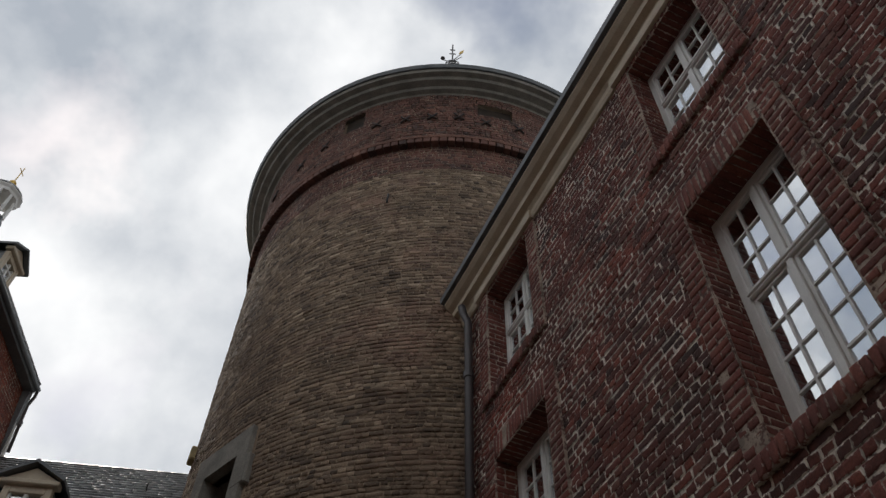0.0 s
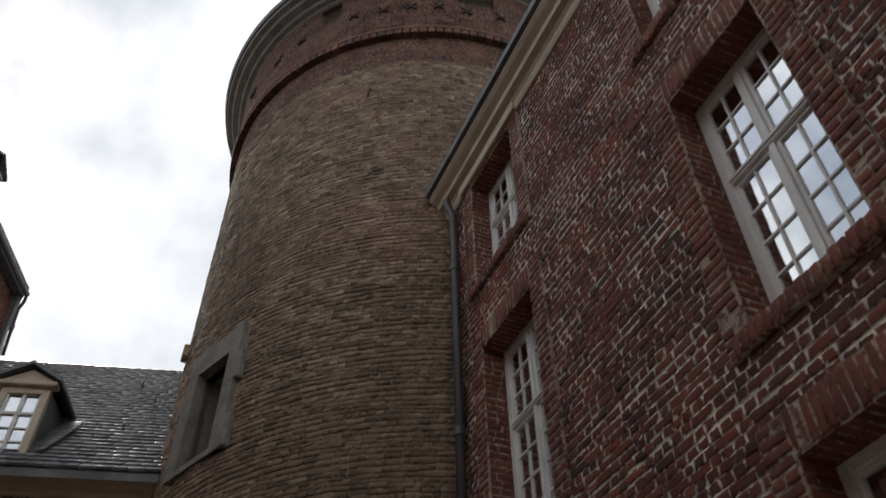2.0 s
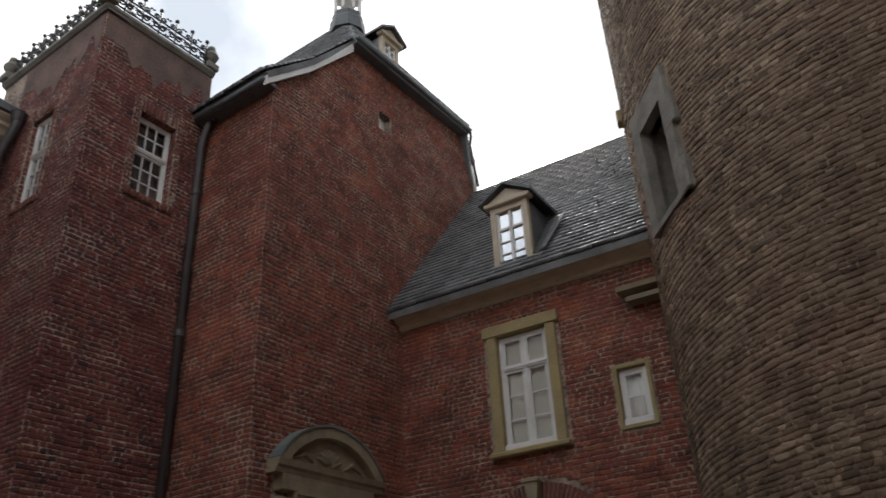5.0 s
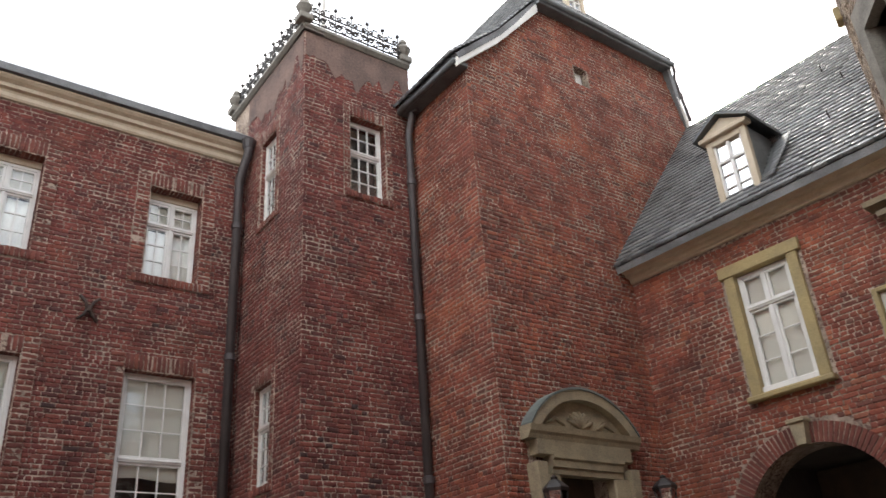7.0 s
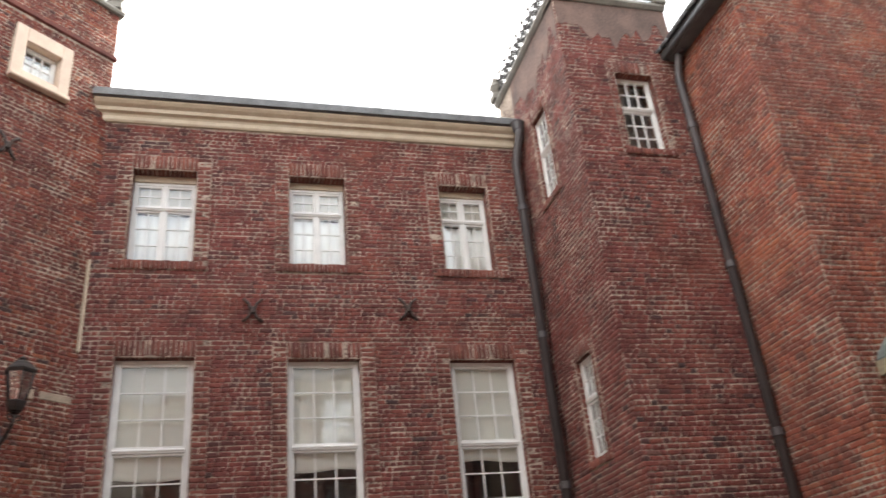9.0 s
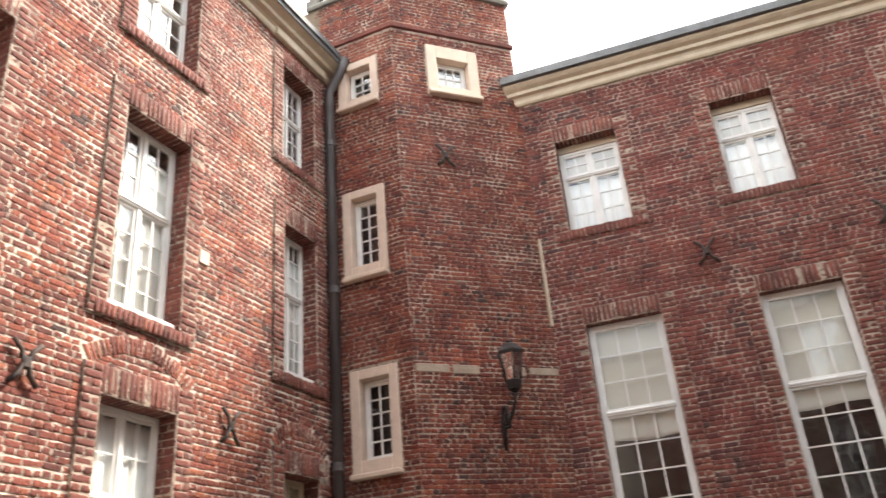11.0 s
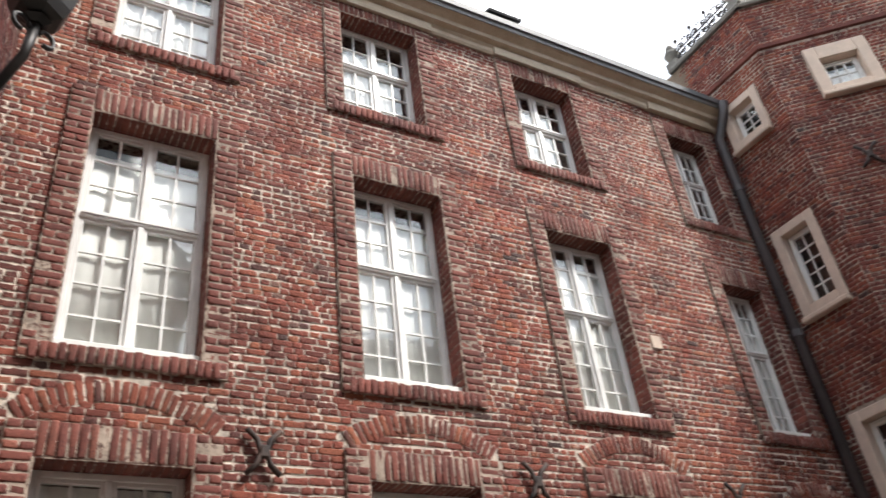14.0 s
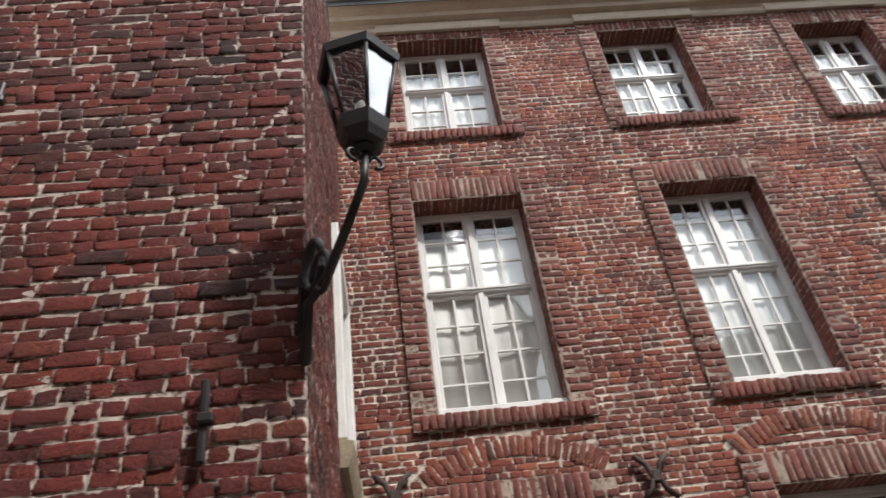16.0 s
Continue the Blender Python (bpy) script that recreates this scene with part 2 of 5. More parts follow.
M_GREYSTONE = surface("grey_limestone", (0.30, 0.28, 0.24), (0.20, 0.185, 0.16), 5.0, 45.0, 0.85, 0.5, 0.004, dirt=0.4)
M_SLATE = masonry("grey_slate", [(0.0, (0.105, 0.117, 0.127)), (0.35, (0.173, 0.187, 0.203)), (0.8, (0.233, 0.251, 0.263)), (1.0, (0.25, 0.263, 0.269))], (0.18, 0.196, 0.203), (0.24, 0.27, 0.256), 0.62, 0.8, 0.12, 0.0015)
M_SLATE.node_tree.nodes["Principled BSDF"].inputs["Roughness"].default_value = 0.36
M_LEAD = surface("weathered_lead", (0.14, 0.15, 0.155), (0.09, 0.1, 0.105), 4.0, 30.0, 0.5, 0.2, 0.002, dirt=0.3)
M_ZINC = surface("green_patina_copper", (0.2, 0.235, 0.215), (0.12, 0.14, 0.135), 5.0, 30.0, 0.5, 0.2, 0.002, dirt=0.3)
M_IRON = surface("black_iron", (0.022, 0.021, 0.022), (0.04, 0.033, 0.03), 8.0, 80.0, 0.45, 0.25, 0.001, metal=0.3)
M_RUST = surface("rusty_iron", (0.035, 0.028, 0.027), (0.075, 0.042, 0.03), 10.0, 80.0, 0.7, 0.3, 0.001, metal=0.2)
M_PIPE = surface("dark_painted_pipe", (0.055, 0.048, 0.05), (0.085, 0.07, 0.07), 3.0, 40.0, 0.5, 0.15, 0.001, dirt=0.3)
# dark oak of the doors; also the shade colour inside the gateway
M_DARKWOOD = surface("dark_oak_and_shade", (0.05, 0.033, 0.022), (0.075, 0.05, 0.032), 6.0, 60.0, 0.6, 0.4, 0.002)
M_CURTAIN = surface("white_curtain_cloth", (0.92, 0.91, 0.89), (0.88, 0.87, 0.85), 3.0, 90.0, 0.9, 0.15, 0.002, dirt=0.08)
M_BLIND = surface("undyed_blind_cloth", (0.7, 0.67, 0.61), (0.64, 0.61, 0.55), 2.0, 90.0, 0.9, 0.15, 0.002, dirt=0.1)
# indoor shade is put into this dark colour
M_ROOM = surface("shade_dark_room_plaster", (0.16, 0.14, 0.12), (0.12, 0.10, 0.09), 1.0, 10.0, 0.9, 0.1, 0.002)
M_GROUND = surface("worn_cobbles", (0.23, 0.21, 0.18), (0.15, 0.14, 0.12), 1.5, 14.0, 0.85, 0.8, 0.02, dirt=0.5)
M_GOLD = surface("gilded_metal", (0.75, 0.5, 0.14), (0.55, 0.36, 0.1), 9.0, 50.0, 0.3, 0.1, 0.001, metal=0.9)
M_WARM = material("frosted_lamp_bulb", (0.8, 0.78, 0.72), 0.5)


def glazing(name, tint, base, gain):
    """Old window glass: clear, and glossier the more aslant it is seen."""
    m = bpy.data.materials.new(name)
    m.use_nodes = True
    nt = m.node_tree
    nt.nodes.clear()
    out, mix, clear, gloss, fr, power, scl = (nt.nodes.new("ShaderNode" + k) for k in ("OutputMaterial", "MixShader", "BsdfTransparent", "BsdfGlossy", "LayerWeight", "Math", "Math"))
    clear.inputs["Color"].default_value = (*tint, 1)
    gloss.inputs["Roughness"].default_value = 0.01
    gloss.inputs["Color"].default_value = (0.95, 0.97, 1.0, 1)
    wob, bp = node(m, "ShaderNodeTexNoise", Scale=2.5, Detail=2.0), node(m, "ShaderNodeBump", Strength=0.12, Distance=0.02)
    link(m, place(m), "Position", wob, "Vector")
    link(m, wob, "Fac", bp, "Height")
    link(m, bp, "Normal", gloss, "Normal")
    power.operation, scl.operation, scl.use_clamp = "POWER", "MULTIPLY_ADD", True
    power.inputs[1].default_value = 3.0
    scl.inputs[1].default_value, scl.inputs[2].default_value = gain, base
    link(m, fr, "Facing", power, 0)
    link(m, power, 0, scl, 0)
    link(m, scl, 0, mix, 0)
    link(m, clear, 0, mix, 1)
    link(m, gloss, 0, mix, 2)
    link(m, mix, 0, out, 0)
    return m


M_GLASS = glazing("old_window_glass", (0.97, 0.98, 0.97), 0.06, 0.6)
M_GLASS_SKY = glazing("reflecting_window_glass", (0.6, 0.65, 0.67), 0.58, 0.5)


# Building blocks
def frame_of(th, d, side):
    """A wall's own axes: x to the right as one faces it, y into it, z up."""
    n = Vector((math.cos(radians(th)), math.sin(radians(th)), 0))
    t = Vector((-n.y, n.x, 0))
    r, o = (-t, n) if side > 0 else (t, -n)
    return Matrix(((r.x, o.x, 0, n.x * d), (r.y, o.y, 0, n.y * d), (0, 0, 1, 0), (0, 0, 0, 1)))


F_E = frame_of(20.834, 3.005, 1)
F_S = frame_of(83.257, -5.970, -1)
F_W = frame_of(0, -10.422, -1)
F_TS, F_TE = frame_of(90, 4.123, 1), frame_of(0, -8.346, -1)
F_GS, F_GE = frame_of(90, 5.998, 1), frame_of(0, -6.871, -1)
F_N = frame_of(93.847, 9.292, 1)
F_PF, F_PL = frame_of(39.92, -9.456, -1), frame_of(-5.16, -8.760, -1)
F_BF, F_BS = frame_of(83.257, -3.08, -1), frame_of(173.257, -0.39, -1)
PF0, PL0 = 2.946, -5.730
IDENT = Matrix.Identity(4)


def part(name, bm, mat, parent, label="", m=None):
    me = bpy.data.meshes.new(name)
    if isinstance(bm, bmesh.types.BMesh):
        bm.normal_update()
        bm.to_mesh(me)
        bm.free()
    else:
        me = bm
    if mat and not me.materials:
        me.materials.append(mat)
    ob = new(name, me)
    if parent is not None:
        ob.parent = parent
    if m is not None:
        ob.matrix_basis = m
    if label:
        ob["label"] = label
    return ob


def thing(name, m, label, category, group="", kind=""):
    ob = new(name)
    ob.empty_display_size = 0.1
    ob.matrix_world = m
    return tagged(ob, label, category, group, kind)


def add_box(bm, x0, x1, y0, y1, z0, z1, bevel=0.0):
    r = bmesh.ops.create_cube(bm, size=1.0, matrix=Matrix.Translation(((x0 + x1) / 2, (y0 + y1) / 2, (z0 + z1) / 2)) @ Matrix.Diagonal((abs(x1 - x0), abs(y1 - y0), abs(z1 - z0), 1)))
    if bevel:
        es = list({e for v in r["verts"] for e in v.link_edges})
        bmesh.ops.bevel(bm, geom=es, offset=bevel, segments=1, affect="EDGES")
    return r["verts"]


def box(x0, x1, y0, y1, z0, z1, bevel=0.0):
    bm = bmesh.new()
    add_box(bm, x0, x1, y0, y1, z0, z1, bevel)
    return bm


def add_tube(bm, points, radius, segments=8, caps=True):
    """A round bar along a line of points; radius may be one number or one a point."""
    pts = [Vector(p) for p in points]
    rad = radius if isinstance(radius, (list, tuple)) else [radius] * len(pts)
    rings = []
    side = None
    for i, p in enumerate(pts):
        d = (pts[min(i + 1, len(pts) - 1)] - pts[max(i - 1, 0)]).normalized()
        if side is None or abs(side.dot(d)) > 0.95:
            side = d.orthogonal().normalized()
        side = (side - d * side.dot(d)).normalized()
        up = d.cross(side)
        rings.append([bm.verts.new(p + rad[i] * (math.cos(a) * side + math.sin(a) * up)) for a in (2 * math.pi * k / segments for k in range(segments))])
    for a, b in zip(rings, rings[1:]):
        for k in range(segments):
            bm.faces.new((a[k], a[(k + 1) % segments], b[(k + 1) % segments], b[k]))
    if caps:
        bm.faces.new(rings[0][::-1])
        bm.faces.new(rings[-1])
    for f in bm.faces:
        f.smooth = True


def tube(points, radius, segments=8):
    bm = bmesh.new()
    add_tube(bm, points, radius, segments)
    return bm


def add_lathe(bm, profile, segments=20, center=(0, 0), turn=0.0, arc=2 * math.pi):
    """A turned form from (radius, z) pairs."""
    closed = arc > 6.28
    n = segments if closed else segments + 1
    rings = [[bm.verts.new((center[0] + r * math.cos(turn + arc * k / segments), center[1] + r * math.sin(turn + arc * k / segments), z)) for k in range(n)] for r, z in profile]
    for a, b in zip(rings, rings[1:]):
        for k in range(segments):
            bm.faces.new((a[k], a[(k + 1) % n], b[(k + 1) % n], b[k]))
    if closed:
        bm.faces.new(rings[0][::-1])
        bm.faces.new(rings[-1])


def lathe(profile, segments=20, **k):
    bm = bmesh.new()
    add_lathe(bm, profile, segments, **k)
    return bm


def sweep(profile, x0, x1):
    """A moulding: (y, z) profile drawn along x."""
    bm = bmesh.new()
    a, b = ([bm.verts.new((x, y, z)) for y, z in profile] for x in (x0, x1))
    n = len(profile)
    for k in range(n):
        bm.faces.new((a[k], a[(k + 1) % n], b[(k + 1) % n], b[k]))
    bm.faces.new(a[::-1])
    bm.faces.new(b)
    bmesh.ops.recalc_face_normals(bm, faces=bm.faces[:])
    return bm


def prism(outline, y0, y1):
    """A plate: an (x, z) outline with thickness from y0 to y1."""
    bm = bmesh.new()
    a, b = ([bm.verts.new((x, y, z)) for x, z in outline] for y in (y0, y1))
    n = len(outline)
    for k in range(n):
        bm.faces.new((a[k], a[(k + 1) % n], b[(k + 1) % n], b[k]))
    bm.faces.new(a[::-1])
    bm.faces.new(b)
    bmesh.ops.recalc_face_normals(bm, faces=bm.faces[:])
    return bm


def panel(x0, x1, z0, z1, holes, depth, y=0.0):
    """A wall slab with square openings through it."""
    xs = sorted({x0, x1, *(v for h in holes for v in h[:2] if x0 < v < x1)})
    zs = sorted({z0, z1, *(v for h in holes for v in h[2:] if z0 < v < z1)})
    bm = bmesh.new()
    vs = {}

    def v(x, yy, z):
        k = (round(x, 4), round(yy, 4), round(z, 4))
        if k not in vs:
            vs[k] = bm.verts.new((x, yy, z))
        return vs[k]

    def inside(x, z):
        return any(h[0] < x < h[1] and h[2] < z < h[3] for h in holes)

    solid = [[not inside((a + b) / 2, (c + d) / 2) for c, d in zip(zs, zs[1:])] for a, b in zip(xs, xs[1:])]
    for i, (a, b) in enumerate(zip(xs, xs[1:])):
        for j, (c, d) in enumerate(zip(zs, zs[1:])):
            if not solid[i][j]:
                continue
            bm.faces.new((v(a, y, c), v(b, y, c), v(b, y, d), v(a, y, d)))
            bm.faces.new((v(a, y + depth, d), v(b, y + depth, d), v(b, y + depth, c), v(a, y + depth, c)))
            if i == 0 or not solid[i - 1][j]:
                bm.faces.new((v(a, y, c), v(a, y, d), v(a, y + depth, d), v(a, y + depth, c)))
            if i == len(xs) - 2 or not solid[i + 1][j]:
                bm.faces.new((v(b, y, c), v(b, y + depth, c), v(b, y + depth, d), v(b, y, d)))
            if j == 0 or not solid[i][j - 1]:
                bm.faces.new((v(a, y, c), v(a, y + depth, c), v(b, y + depth, c), v(b, y, c)))
            if j == len(zs) - 2 or not solid[i][j + 1]:
                bm.faces.new((v(a, y, d), v(b, y, d), v(b, y + depth, d), v(a, y + depth, d)))
    return bm


def coursed(x0, x1, z0, z1, holes, rng, course=0.071, joint=0.011, long=0.18, short=0.09, keep=None, wave=0.006):
    """Rectangles of a brick bond that leaves the openings free."""
    out = []
    n = max(1, round((z1 - z0) / course))
    step = (z1 - z0) / n
    for j in range(n):
        a, b = z0 + j * step, z0 + (j + 1) * step
        mid = (a + b) / 2
        spans, cuts = [], sorted((h[0], h[1]) for h in holes if h[2] < mid < h[3])
        x = x0
        for c, d in cuts:
            if c > x + 0.03:
                spans.append((x, c))
            x = max(x, d)
        if x < x1 - 0.03:
            spans.append((x, x1))
        for s, e in spans:
            p = s
            first = True
            while p < e - 0.02:
                row_long = j % 2 == 0
                w = (long if row_long else short) * (1 + rng.uniform(-0.09, 0.09))
                if rng.random() < (0.45 if row_long else 0.15):
                    w = (short if row_long else long) * (1 + rng.uniform(-0.09, 0.09))
                if first:
                    w *= rng.uniform(0.45, 1.0)
                    first = False
                q = p + w
                if e - q < 0.05:
                    q = e
                dz = wave * math.sin(p * 1.7 + j * 0.9) + rng.uniform(-0.003, 0.003)
                if keep is None or keep((p + q) / 2, mid):
                    g = joint / 2 * (0.95 + 1.1 * max(-0.55, noise.noise(Vector((p * 1.3, mid * 1.3, len(holes) * 3.1)))) + 0.35 * rng.random())
                    out.append((p + g, q - g, a + g + dz, b - g + dz))
                p = q
    return out


QUADS = np.array([(4, 5, 1, 0), (5, 6, 2, 1), (6, 7, 3, 2), (7, 4, 0, 3), (8, 9, 5, 4), (9, 10, 6, 5), (10, 11, 7, 6), (11, 8, 4, 7), (11, 10, 9, 8)])


def brick_verts(rects, gen, proud=0.0032, vary=0.0012, chamfer=0.002, rough=0.0035, back=0.012, rim=0.017):
    """Twelve corners a piece: the back, a low outer rim, and the face inside the rim."""
    r = np.array(rects, float)
    n = len(r)
    x = np.stack([r[:, 0], r[:, 1], r[:, 1], r[:, 0]], 1)
    z = np.stack([r[:, 2], r[:, 2], r[:, 3], r[:, 3]], 1)
    inset = np.minimum(rim, 0.3 * np.minimum(r[:, 1] - r[:, 0], r[:, 3] - r[:, 2]))[:, None]
    sx, sz = np.array([1, -1, -1, 1]) * inset, np.array([1, 1, -1, -1]) * inset
    p = (proud + gen.normal(0, vary, (n, 1)) + gen.normal(0, vary * 0.4, (n, 4))).clip(0.003, 0.06)
    v = np.empty((n, 12, 3))
    v[:, 0:4, 0], v[:, 0:4, 1], v[:, 0:4, 2] = x, back, z
    v[:, 4:8, 0], v[:, 4:8, 1], v[:, 4:8, 2] = x, -p + chamfer * 0.8, z
    v[:, 8:12, 0], v[:, 8:12, 1], v[:, 8:12, 2] = x + sx, -p, z + sz
    v[:, 4:, :] += gen.normal(0, rough, (n, 8, 3)) * np.array([0.9, 0.25, 0.75])
    return v


def quad_mesh(name, verts, bend=None, quads=QUADS):
    n, k = verts.shape[:2]
    flat = verts.reshape(-1, 3)
    if bend is not None:
        flat = bend(flat)
    faces = (quads[None] + (np.arange(n) * k)[:, None, None]).reshape(-1, 4)
    me = bpy.data.meshes.new(name)
    me.vertices.add(len(flat))
    me.vertices.foreach_set("co", flat.ravel())
    me.loops.add(faces.size)
    me.loops.foreach_set("vertex_index", faces.ravel().astype(np.int32))
    me.polygons.add(len(faces))
    me.polygons.foreach_set("loop_start", np.arange(0, faces.size, 4, dtype=np.int32))
    me.update(calc_edges=True)
    me.validate()
    if k == 12:
        me.attributes.new("edge", "FLOAT", "POINT").data.foreach_set("value", np.tile(np.repeat([1.0, 0.0], [8, 4]), n).astype(np.float32))
    return me


PIECES = []


def lay(parent, rects, mat, seed, word="brick", near=None, count=0, proud=0.0032, vary=0.0012, chamfer=0.002, rough=0.0035, bend=None, label=""):
    """Lays pieces on a wall: the ones nearest to the spot `near` singly, the others as one joined part."""
    gen = np.random.default_rng(seed)
    rects = list(rects)
    if near and count:
        rects.sort(key=lambda r: (r[0] + r[1] - 2 * near[0]) ** 2 + (r[2] + r[3] - 2 * near[1]) ** 2)
        PIECES.append((parent, rects[:count], mat, seed, word, proud, vary, chamfer, rough, bend))
        rects = rects[count:]
    if rects:
        me = quad_mesh(word + "work", brick_verts(rects, gen, proud, vary, chamfer, rough), bend)
        me.materials.append(mat)
        ob = part(word + "work", me, None, parent, label)
        tagged(ob, kind="stuff")
        return ob


def lay_singles():
    """The single pieces, on a few shared meshes each."""
    for parent, rects, mat, seed, word, proud, vary, chamfer, rough, bend in PIECES:
        gen = np.random.default_rng(seed + 1)
        shared = {}
        for i, r in enumerate(rects):
            w, h = r[1] - r[0], r[3] - r[2]
            key = (round(w / 0.045), round(h / 0.02), i % 4)
            if key not in shared:
                base = brick_verts([(-w / 2, w / 2, -h / 2, h / 2)], gen, proud, vary, chamfer, rough)
                me = quad_mesh(word, base)
                me.materials.append(mat)
                shared[key] = (me, w, h)
            me, w0, h0 = shared[key]
            cx, cz = (r[0] + r[1]) / 2, (r[2] + r[3]) / 2
            tilt = float(gen.normal(0, 0.6))
            m = pose(cx, 0, cz, 0, tilt, 0)
            if bend is not None:
                p = bend(np.array([[cx, 0.0, cz], [cx + 0.01, 0.0, cz]]))
                m = pose(*p[0], 0, 0, math.degrees(math.atan2(p[1][1] - p[0][1], p[1][0] - p[0][0])))
            ob = new(word, me)
            ob.parent = parent
            ob.matrix_basis = m @ Matrix.Diagonal((w / w0, 1, h / h0, 1))


# Walls, with their openings (x from, x to, z from, z to)
RNG = random.Random(7)
E_TOP = [(-5.36, -4.36, 7.28, 8.84), (-2.22, -1.25, 7.28, 8.84), (0.9, 1.9, 7.28, 8.84)]
E_MID = [(-5.3, -4.3, 4.24, 6.36), (-2.19, -1.27, 4.22, 6.33), (0.9, 1.9, 4.27, 6.42)]
E_LOW = [(-5.33, -4.33, 0.6, 3.42), (-2.19, -1.25, 1.3, 3.42)]
S_TOP = [(0.32, 1.32, 7.74, 9.25), (2.6, 3.58, 7.74, 9.22), (4.9, 5.84, 7.68, 9.14), (7.45, 8.2, 7.5, 9.0)]
S_MID = [(0.28, 1.33, 4.57, 6.8), (2.64, 3.63, 4.6, 6.8), (4.91, 5.83, 4.58, 6.72), (7.5, 8.2, 4.6, 6.55)]
S_LOW = [(0.3, 1.32, 1.5, 3.76), (2.64, 3.65, 1.5, 3.76), (4.95, 5.87, 1.5, 3.78), (7.52, 8.2, 1.5, 3.5)]
W_TOP = [(-1.86, -0.96, 6.68, 8.16), (0.34, 1.19, 6.69, 8.17), (2.64, 3.45, 6.67, 8.15)]
W_LOW = [(-1.86, -0.86, 2.6, 5.3), (0.31, 1.31, 2.6, 5.28), (2.56, 3.54, 2.6, 5.26)]
TE_WIN = [(4.87, 5.5, 7.6, 8.94)]
TS_WIN = [(-9.8, -9.25, 7.5, 8.98), (-9.7, -9.18, 3.6, 4.94)]
GE_WIN = [(8.39, 8.69, 9.97, 10.34)]
N_WIN = [(-4.65, -3.88, 4.2, 5.81), (-2.99, -2.6, 4.21, 4.94)]
ARCH = (-4.28, 2.54, 0.95)
DOOR = (6.75, 7.62, 0.0, 3.5)
PF_WIN = [(PF0 + 0.68, PF0 + 1.2, 9.08, 9.6)]
PL_WIN = [(PL0 + 0.33, PL0 + 0.74, 8.95, 9.5), (PL0 + 0.33, PL0 + 0.74, 6.24, 7.28), (PL0 + 0.36, PL0 + 0.78, 3.7, 4.7)]
BS_WIN = [(4.9, 5.7, 3.9, 5.4)]


def wall(name, m, x0, x1, z0, z1, holes, depth=0.45, label="old red brick wall with lime joints"):
    mat = {"wall_east": M_MORTAR_E, "wall_south": M_MORTAR, "wall_block_front": M_MORTAR_OLD, "wall_block_side": M_MORTAR_OLD}.get(name, M_MORTAR_RED)
    ob = part(name, panel(x0, x1, z0, z1, holes, depth), mat, None, m=m)
    return tagged(ob, label, "wall", kind="structure")


wall_east = wall("wall_east", F_E, -5.9, 6.6, 0, 9.0, E_TOP + E_MID + E_LOW, label="dark red brick facade with heavy lime joints")
wall_south = wall("wall_south", F_S, -0.4, 8.7, 0, 9.45, S_TOP + S_MID + S_LOW, label="weathered red brick facade with mixed old bricks")
wall_west = wall("wall_west", F_W, -2.4, 4.12, 0, 9.0, W_TOP + W_LOW, label="wine red brick facade with pale joints")
wall_stair_south = wall("wall_stair_south", F_TS, -11.05, -8.353, 0, 10.3, TS_WIN, depth=0.35, label="red brick side of a square stair tower")
wall_stair_east = wall("wall_stair_east", F_TE, 4.13, 6.0, 0, 10.3, TE_WIN, depth=0.35, label="red brick front of a square stair tower")
wall_gable_south = wall("wall_gable_south", F_GS, -8.346, -6.878, 0, 9.45, [], depth=0.35, label="red brick side of the tall gabled house")
wall_north = wall("wall_north", F_N, -6.6, -1.7, 0, 6.42, N_WIN + [(ARCH[0] - ARCH[2], ARCH[0] + ARCH[2], 0, ARCH[1] + ARCH[2] + 0.02)], label="brown red brick wall over an arched gateway")
wall_turret_front = wall("wall_turret_front", F_PF, PF0, PF0 + 1.995, 0, 11.0, PF_WIN, depth=0.3, label="red brick face of a polygonal stair turret")
wall_turret_side = wall("wall_turret_side", F_PL, PL0 - 0.3, PL0 + 1.1145, 0, 11.0, PL_WIN, depth=0.3, label="red brick side of a polygonal stair turret")
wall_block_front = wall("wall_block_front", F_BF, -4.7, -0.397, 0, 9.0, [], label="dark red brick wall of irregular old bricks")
wall_block_side = wall("wall_block_side", F_BS, 3.087, 5.97, 0, 9.0, BS_WIN, label="red brick return wall with a stone framed window")


def gable_top(x):
    if x < 7.66:
        s = (x - 6.0) / 1.66
        return 9.46 + 1.86 * (0.72 * s + 0.28 * s * s)
    return 11.3 if x < 10.93 else 11.3 - (x - 10.93) * 3.3


# the gable wall: a plate in two halves round its small window
gx0, gx1, gz0, gz1 = GE_WIN[0]
bm = bmesh.new()
for poly in ([(6.007, DOOR[3]), (8.39, DOOR[3]), (8.39, 11.3), (7.66, 11.3), (7.2, 10.72), (6.6, 10.04), (6.007, 9.46)], [(8.69, DOOR[3]), (11.3, DOOR[3]), (11.3, 10.08), (10.93, 11.3), (8.69, 11.3)],
             [(8.39, DOOR[3]), (8.69, DOOR[3]), (8.69, gz0), (8.39, gz0)], [(8.39, gz1), (8.69, gz1), (8.69, 11.3), (8.39, 11.3)], [(6.007, 0), (DOOR[0], 0), (DOOR[0], DOOR[3]), (6.007, DOOR[3])], [(DOOR[1], 0), (11.3, 0), (11.3, DOOR[3]), (DOOR[1], DOOR[3])]):
    piece = prism(poly, 0, 0.4)
    tmp = bpy.data.meshes.new("tmp")
    piece.to_mesh(tmp)
    piece.free()
    bm.from_mesh(tmp)
    bpy.data.meshes.remove(tmp)
wall_gable_east = tagged(part("wall_gable_east", bm, M_MORTAR_RED, None, m=F_GE), "tall red brick gable wall above a stone portal", "wall", kind="structure")

